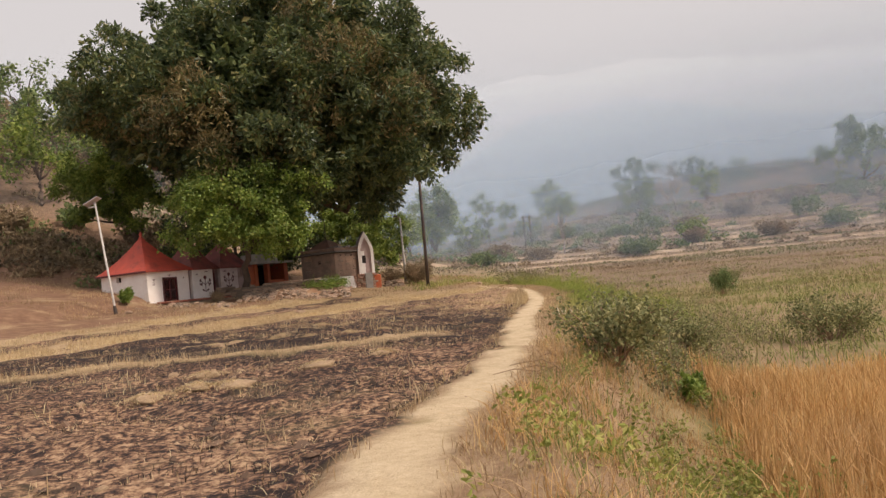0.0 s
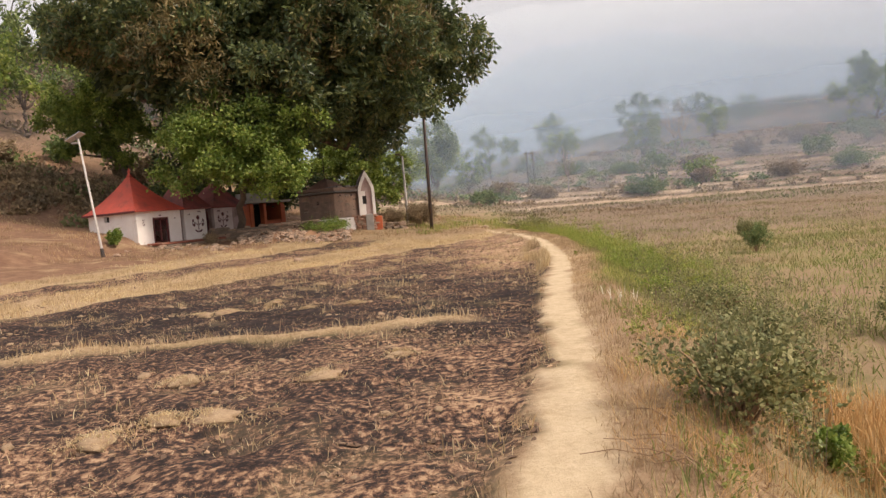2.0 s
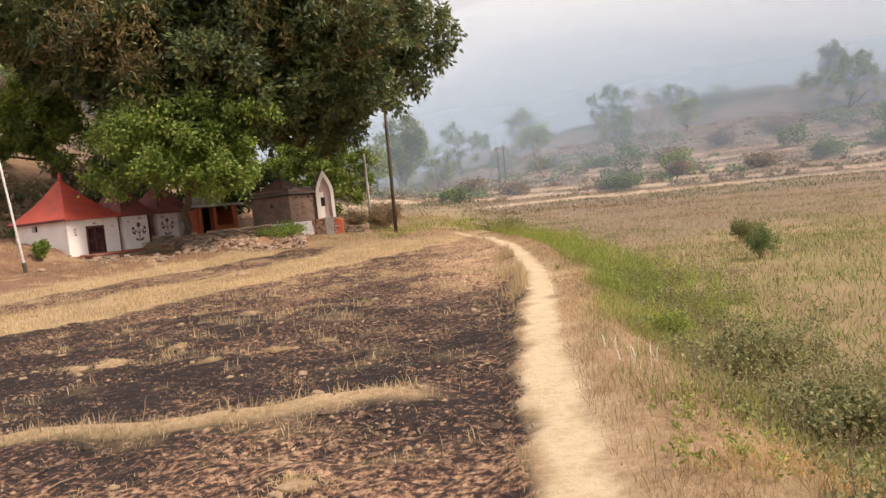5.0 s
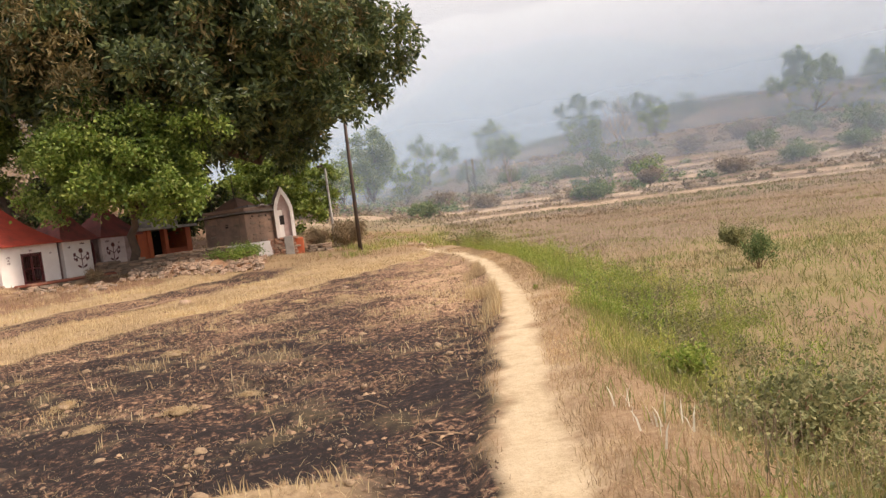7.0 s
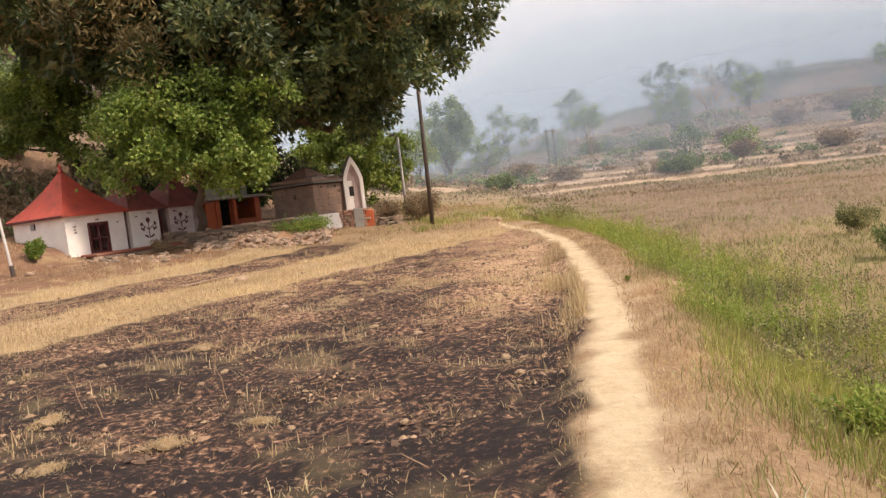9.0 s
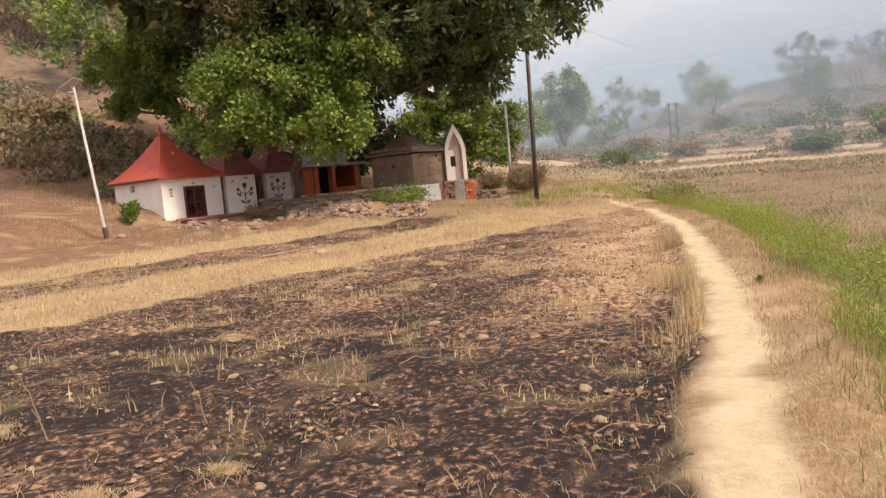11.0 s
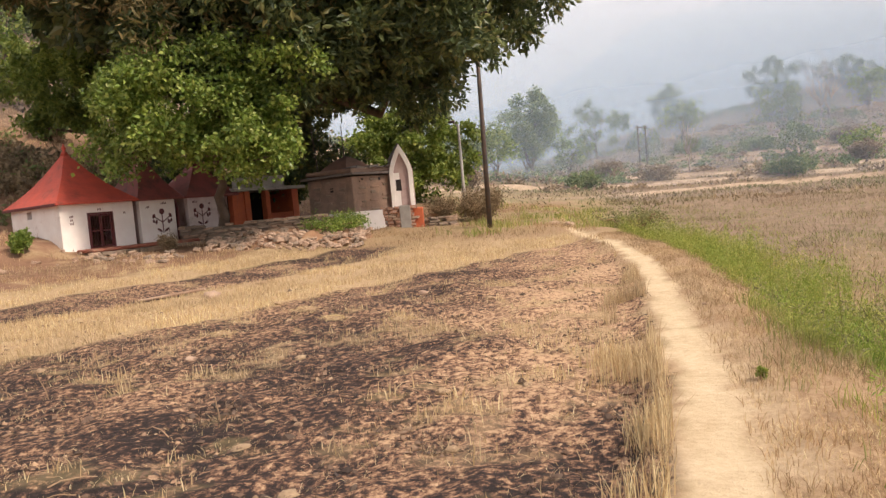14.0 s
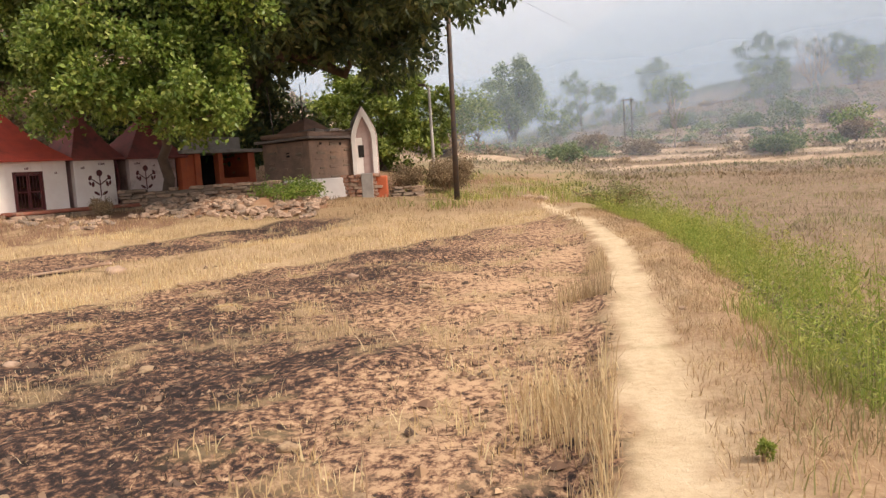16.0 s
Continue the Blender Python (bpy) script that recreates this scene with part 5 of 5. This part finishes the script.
stuff("lying_straw", blades(rng, p, 0.05, 0.0032, 1.6), STRAW, "matted pale straw in patches on the burnt field", "straw")
# tall dry tufts along the field's edge
p = scatter(rng, 90000, -1.5, 3.4, 3, 44, lambda x, y: smooth(-(x - path_x(y)), 0.2, 0.26) * (1 - smooth(-(x - path_x(y)), 0.34, 0.6)) * smooth(waves(x, y, 1.4, 83), -0.3, 0.9))
stuff("edge_grass", blades(rng, p, 0.075, 0.003, 0.7), DRY_GRASS, "dry brown grass fringing the path", "grass")
p = scatter(rng, 26000, 0.8, 2.9, 21, 32, lambda x, y: smooth(-(x - path_x(y)), 0.22, 0.3) * (1 - smooth(-(x - path_x(y)), 0.75, 1.0)) * smooth(waves(x, y, 2.2, 84), 0.0, 0.8))
stuff("tall_stubble", blades(rng, p, 0.26, 0.0035, 0.3), STRAW, "tall pale unburnt straw at the field's edge", "stubble")
p = scatter(rng, 230000, -1, 6, 2.5, 45, lambda x, y: smooth(x - path_x(y), 0.2, 0.36) * (1 - smooth(x - path_x(y), 1.4, 2.5)) * (0.2 + 0.8 * smooth(waves(x, y, 0.6, 93), -0.5, 0.5)))
stuff("verge_grass", blades(rng, p, 0.085, 0.0028, 0.8), DRY_GRASS, "short dry tawny grass beside the path", "grass")
p = scatter(rng, 190000, -1, 6, 2.5, 40, lambda x, y: smooth(x - path_x(y), 0.18, 0.34) * (1 - smooth(x - path_x(y), 1.3, 2.3)) * smooth(waves(x, y, 0.8, 99), -0.7, 0.5))
stuff("verge_straw", blades(rng, p, 0.05, 0.0025, 1.4), STRAW, "matted pale straw beside the path", "straw")
p = scatter(rng, 30000, -1, 4, 3, 40, lambda x, y: zones(x, y)["trodden"] * (0.12 + 0.6 * smooth(np.abs(x - path_x(y)), 0.08, 0.26)))
stuff("path_litter", blades(rng, p, 0.018, 0.002, 2.2), DRY_GRASS, "bits of straw trodden into the path", "straw")
p = scatter(rng, 45000, -1, 5, 2.5, 26, lambda x, y: smooth(x - path_x(y), 0.45, 0.8) * (1 - smooth(x - path_x(y), 2.0, 2.8)) * smooth(waves(x, y, 1.8, 85), -0.5, 0.7))
stuff("green_verge", blades(rng, p, 0.13, 0.004, 0.6), MEADOW_GRASS, "thin olive grass on the bank", "grass")
p = scatter(rng, 110000, -34, 3, 38, 66, lambda x, y: (zones(x, y)["straw"] < 0.3) * (zones(x, y)["burnt"] < 0.2) * smooth(waves(x, y, 2.5, 97), -0.5, 0.7) * 0.8)
stuff("bank_grass", blades(rng, p, 0.16, 0.007, 0.5), DRY_GRASS, "dry tufts on the bare earth before the huts", "grass")
p = scatter(rng, 9000, -4, 5, 46, 66, lambda x, y: smooth(waves(x, y, 3.0, 98), 0.1, 0.6))
stuff("far_path_weeds", blades(rng, p, 0.3, 0.012, 0.5), GRASS_GREEN, "green weeds where the path leaves the field", "weeds")
p = scatter(rng, 60000, 1.2, 10, 2.5, 11.5, lambda x, y: smooth(x, 0.75 + 0.2 * y, 1.15 + 0.2 * y) * (1 - smooth(y + 0.4 * waves(x, y, 2, 90), 9.4, 10.2)))
stuff("ripe_crop", blades(rng, p, 0.30, 0.005, 0.34), WHEAT, "orange-brown ripe crop standing in the lower field", "crop")
p = scatter(rng, 105000, 2, 34, 8, 62, lambda x, y: smooth(x - path_x(y), 1.2, 2.2) * np.clip(1.3 - (y - 8) / 60, 0.2, 1) * (1 - 0.8 * smooth(y, 32, 44)) * np.where(y < 11, smooth(x, 12, 13) + (y > 10.3), 1))
stuff("meadow_grass", blades(rng, p, 0.15, 0.009, 1.0), MEADOW_GRASS, "thin yellow-green meadow grass", "grass")
p = scatter(rng, 60000, 2, 45, 10, 85, lambda x, y: smooth(x - path_x(y), 1.5, 3) * np.clip(smooth(waves(x, y, 6, 86), 0.2, 0.9) + 0.5 * smooth(y, 34, 46), 0, 1))
stuff("brown_weeds", blades(rng, p, 0.2, 0.006, 1.0), GREY_WEED, "tall brown seeded weeds in the meadow", "weeds")
g = np.random.default_rng(67)
p = scatter(g, 70000, -22, 110, 66, 170, lambda x, y: np.clip(1.25 - (y - 66) / 130, 0.3, 1) * (1 - 0.85 * zones(x, y)["riser"]) * smooth(waves(x, y, 9, 68), -1.0, 0.3))
stuff("hillside_grass", blades(g, p, 0.24, 0.045, 1.1), HILL_GRASS, "brown and olive rough grass over the terraced slope", "grass")
p = scatter(g, 70000, 3, 60, 28, 80, lambda x, y: smooth(x - path_x(y), 1.8, 3.5) * smooth(waves(x, y, 5, 69), -0.2, 0.8))
stuff("rough_grass", blades(g, p, 0.2, 0.012, 1.2), ROUGH_GRASS, "patches of rough brown and olive grass in the meadow", "grass")
# bright green weeds along the ditch
p = scatter(rng, 30000, 2.0, 9, 12.5, 46, lambda x, y: smooth(x - path_x(y), 0.9, 1.35) * (1 - smooth(x - path_x(y), 2.3, 4.6)) * smooth(y, 13, 22) * smooth(waves(x, y, 1.7, 87) + 0.55 * smooth(y, 20, 26), 0.15, 0.75) * 0.5)
hs = rng.uniform(0.25, 0.75, len(p)) * (0.55 + 0.85 * smooth(waves(p[:, 0], p[:, 1], 1.5, 96), -0.6, 0.9))
st = p[:, None, :] + np.array((0, 0, 1.0)) * (hs[:, None, None] * rng.uniform(0.15, 1, (len(p), 9, 1)))
st = st + rng.normal(0, 0.045, (len(p), 9, 3))
v1, f1 = leaves(rng, st.reshape(-1, 3), np.tile((0, 0, 0.8), (len(p) * 9, 1)), 4, 0.03, 0.065, 0.0065, 0.0)
v2, f2 = blades(rng, p, hs, 0.004, 0.25)
stuff("ditch_weeds", (np.concatenate([v1, v2]), np.concatenate([f1, f2 + len(v1)])), FRESH, "fresh green feathery weeds along the ditch", "weeds")
p = scatter(rng, 9000, 1.2, 9, 6.5, 30, lambda x, y: smooth(x - path_x(y), 1.1, 1.7) * (1 - smooth(x - path_x(y), 3.2, 5.5)) * smooth(waves(x, y, 2.4, 88), -0.5, 0.5) * np.where(y < 11, smooth(0.95 + 0.2 * y - x, 0, 0.3), 1) * 0.5)
hs = rng.uniform(0.12, 0.48, len(p))
st = p[:, None, :] + np.array((0, 0, 1.0)) * (hs[:, None, None] * rng.uniform(0.1, 1, (len(p), 8, 1))) + rng.normal(0, 0.06, (len(p), 8, 3)) * np.array((1, 1, 0.3))
stuff("grey_weeds", leaves(rng, st.reshape(-1, 3), np.tile((0, 0, 0.5), (len(p) * 8, 1)), 4, 0.03, 0.045, 0.014, 0.0), SHRUB_LEAF, "tangled grey-green weeds on the bank and in the ditch", "weeds")
q = p[rng.random(len(p)) < 0.8]
q = np.repeat(q, 4, 0) + rng.normal(0, 0.08, (len(q) * 4, 3)) * np.array((1, 1, 0))
stuff("dry_stalks", blades(rng, q, 0.40, 0.003, 0.35), GREY_WEED, "thin brown dry stalks among the ditch weeds", "weeds")
p = scatter(rng, 70000, 1.5, 8, 11, 30, lambda x, y: smooth(x - path_x(y), 0.75, 1.1) * (1 - smooth(x - path_x(y), 1.9, 3.0)) * smooth(waves(x, y, 2.0, 89), -0.4, 0.6))
stuff("ditch_grass", blades(rng, p, 0.18, 0.004, 0.5), GRASS_GREEN, "yellow-green grass along the ditch's edge", "grass")
p = scatter(rng, 500, 1.85, 2.35, 13.0, 14.6, lambda x, y: 0.035 + 0 * x)
stuff("white_seed_heads", blades(rng, p, 0.2, 0.008, 0.3), SPIKE, "pale feathery seed heads beside the path", "grass")

p = scatter(g, 1500, 0.0, 5, 2.6, 12, lambda x, y: smooth(x - path_x(y), 0.45, 0.9) * (1 - smooth(x - path_x(y), 2.0, 2.8)) * smooth(waves(x, y, 1.1, 101), 0.0, 0.8))
st = p[:, None, :] + np.array((0, 0, 1.0)) * g.uniform(0.02, 0.2, (len(p), 9, 1)) + g.normal(0, 0.045, (len(p), 9, 3)) * np.array((1, 1, 0.4))
stuff("bank_weeds", leaves(g, st.reshape(-1, 3), np.tile((0, 0, 0.5), (len(p) * 9, 1)), 4, 0.02, 0.045, 0.011, 0.0), GRASS_GREEN, "small yellow-green leafy weeds on the bank", "weeds")
p = scatter(g, 26000, 0.0, 5, 2.4, 11, lambda x, y: smooth(x - path_x(y), 0.3, 0.6) * (1 - smooth(x - path_x(y), 1.9, 2.6)) * smooth(waves(x, y, 1.3, 102), -0.2, 0.6))
stuff("bank_stalks", blades(g, p, 0.15, 0.0025, 1.3), WHEAT, "tangled orange-brown dry grass on the bank", "grass")

# crumbs of burnt earth and straw ends, too many to count
def crumbs(name, n, x0, x1, y0, y1, size, mat, label, seed):
    g = np.random.default_rng(seed)
    p = scatter(g, n, x0, x1, y0, y1, lambda x, y: (zones(x, y)["burnt"] + 0.4 * zones(x, y)["straw"]) * smooth(waves(x, y, 1.3, seed), -0.6, 0.7))
    s = size * g.uniform(0.4, 1.0, (len(p), 1)) ** 1.5 * 1.6
    t = g.uniform(0, 6.28, len(p))
    u, w = np.stack([np.cos(t), np.sin(t), 0 * t], -1) * s, np.stack([-np.sin(t), np.cos(t), 0 * t], -1) * s * g.uniform(0.4, 0.9, (len(p), 1))
    up = np.array((0, 0, 1.0)) * s * g.uniform(0.3, 0.7, (len(p), 1))
    j = lambda: g.normal(0, 0.25, (len(p), 3)) * s
    v = np.stack([p + u + j() * 0.5, p + w + j() * 0.5, p - u + j() * 0.5, p - w + j() * 0.5, p + up + u * 0.3 + j() * 0.4, p + up - u * 0.3 + w * 0.2 + j() * 0.4], 1).reshape(-1, 3)
    k = np.arange(len(p))[:, None] * 6
    f = np.concatenate([k + np.array([q]) for q in ((0, 1, 4), (1, 5, 4), (1, 2, 5), (2, 3, 5), (3, 4, 5), (3, 0, 4))], 1).reshape(-1, 3)
    return stuff(name, (v, f), mat, label, "earth")


crumbs("earth_crumbs", 56000, -12, 3, 3, 32, 0.028, foliage("earth_crumb", [(0.0, (0.05, 0.035, 0.03)), (0.55, (0.16, 0.10, 0.07)), (0.85, (0.26, 0.165, 0.11)), (1.0, (0.42, 0.29, 0.19))], 0.95, 0.0), "small tan and black crumbs of earth on the burnt field", 91)
g = np.random.default_rng(94)
p = scatter(g, 5000, -1, 4, 3, 38, lambda x, y: zones(x, y)["trodden"] * 0.35 + 0.15 * zones(x, y)["verge"])
s = g.uniform(0.006, 0.02, (len(p), 1, 1))
o = np.array(((1, 0, 0), (0, 1, 0), (-1, 0, 0), (0, -1, 0), (0.2, 0.1, 0.7)), float)[None] * s * g.uniform(0.6, 1.3, (len(p), 5, 3))
k = np.arange(len(p))[:, None] * 5
stuff("path_grit", ((p[:, None, :] + o).reshape(-1, 3), np.concatenate([k + np.array([q]) for q in ((0, 1, 4), (1, 2, 4), (2, 3, 4), (3, 0, 4))], 1).reshape(-1, 3)), PALE_STONE, "small grit and pebbles on the path", "gravel")
crumbs("earth_lumps", 4000, -12, 3, 3, 36, 0.05, foliage("earth_lump", [(0.0, (0.07, 0.05, 0.04)), (0.7, (0.17, 0.105, 0.075)), (1.0, (0.32, 0.215, 0.14))], 0.95, 0.0), "lumps of dry earth on the burnt field", 92)

# clods and stones lying about
CLODS = []
for k in range(6):
    bm = bmesh.new()
    bmesh.ops.create_icosphere(bm, subdivisions=2, radius=0.5)
    for w in bm.verts:
        w.co *= 1 + 0.55 * noise.noise(w.co * 2.6 + Vector((k * 5, 0, 0))) + 0.3 * noise.noise(w.co * 7 + Vector((0, k * 3, 0)))
    me = bpy.data.meshes.new("clod")
    bm.to_mesh(me)
    bm.free()
    me.polygons.foreach_set("use_smooth", np.ones(len(me.polygons), bool))
    me.materials.append(CLOD if k < 4 else PALE_STONE)
    CLODS.append(me)


def lay_clod(name, label, x, y, s, flat, k, group="clods"):
    ob = new(name, CLODS[k])
    ob.matrix_basis = Matrix.LocRotScale(on_ground(x, y, s * flat * 0.08), Euler((0, 0, x * 9)), (s, s * 0.8, s * flat))
    return tagged(ob, label, "clod" if k < 4 else "stone", group)


MOUNDS = ((-1.78, 10.4, 0.50), (-3.4, 10.95, 0.45), (-4.8, 17.9, 0.6), (-1.0, 11.3, 0.38), (-2.5, 9.0, 0.55), (-3.3, 8.5, 0.5), (-2.9, 8.9, 0.42), (-1.5, 17.8, 0.24), (-2.2, 17.3, 0.30), (-4.0, 18.7, 0.34), (-3.64, 22.5, 0.4), (-3.7, 28.6, 0.42), (-0.95, 29.0, 0.42), (-2.2, 29.6, 0.4), (-3.2, 31.2, 0.5), (-6.0, 36.5, 0.5), (-5.2, 17.6, 0.4), (-3.0, 16.8, 0.3))
for k, (x, y, s) in enumerate(MOUNDS):
    lay_clod("clod", "pale straw-covered clod on the burnt field", x, y, s * 0.8, 0.3, k % 4)
g = np.random.default_rng(73)
tops = []
for x, y, s in MOUNDS:
    q = np.stack([x + g.normal(0, s * 0.33, 420), y + g.normal(0, s * 0.28, 420)], -1)
    near = np.exp(-((q[:, 0] - x) ** 2 + (q[:, 1] - y) ** 2) / (s * 0.42) ** 2)
    tops.append(np.stack([q[:, 0], q[:, 1], height(q[:, 0], q[:, 1]) + s * 0.12 * near], -1))
stuff("straw_on_clods", blades(g, np.concatenate(tops), 0.035, 0.003, 1.8), STRAW, "matted straw on the clods", "straw")
rng = np.random.default_rng(71)
for k in range(150):
    x, y = rng.uniform(-9, 2.3), rng.uniform(4, 33)
    if x < path_x(y) - 0.5:
        lay_clod("clod", "small dry clod of earth on the burnt field", x, y, rng.uniform(0.05, 0.16), 0.55, k % 4)
for x, y, s in ((-3.35, 26.8, 0.16), (-1.1, 32.2, 0.2), (-16.1, 40.0, 0.42), (4.0, 41.0, 0.3), (3.15, 24.0, 0.07), (2.0, 49.5, 0.5), (2.6, 50.2, 0.4), (1.5, 50.4, 0.45), (3.4, 27.7, 0.08), (-6.4, 34.2, 0.5), (3.07, 6.25, 0.09)):
    lay_clod("stone", "pale rounded stone lying on the ground", x, y, s, 0.6, 4 + int(x * 7) % 2, "loose stones")
board = tagged(part("plank", box(-0.75, -0.1, 0, 0.75, 0.1, 0.05, 0.01, None, 0.03, rng), PALE_STONE), "pale weathered plank lying in the stubble", "plank")
board.matrix_basis = Matrix.Translation(on_ground(-7.5, 34.5, 0.06)) @ Euler((0, radians(-4), radians(24))).to_matrix().to_4x4()


def stick(x, y, ln, turn, up, r=0.006):
    g = np.random.default_rng(int(abs(x * 100 + y * 10)))
    pts = limb_points(g, (0, 0, 0), (ln * math.cos(turn) * math.cos(up), ln * math.sin(turn) * math.cos(up), ln * math.sin(up)), 5, 0.03)
    ob = tagged(part("stick", tube(pts, list(np.linspace(r, r * 0.5, 5)), 5), TWIG), "thin dry stalk on the ground", "stick", "dry stalks")
    ob.matrix_basis = Matrix.Translation(on_ground(x, y, 0.015))
    return ob


rng = np.random.default_rng(81)
for k in range(60):
    x, y = rng.uniform(-5, 2.0), rng.uniform(4.5, 27)
    if x < path_x(y) - 0.45:
        stick(x, y, rng.uniform(0.15, 0.45), rng.uniform(0, 6.3), rng.choice((0.05, 0.1, 1.3)))
for k in range(70):
    stick(1.25 + rng.normal(0, 0.22) + k * 0.006, 6.3 + rng.normal(0, 0.45), rng.uniform(0.3, 0.9), rng.normal(2.4, 0.35), rng.uniform(0.0, 0.18), 0.005)
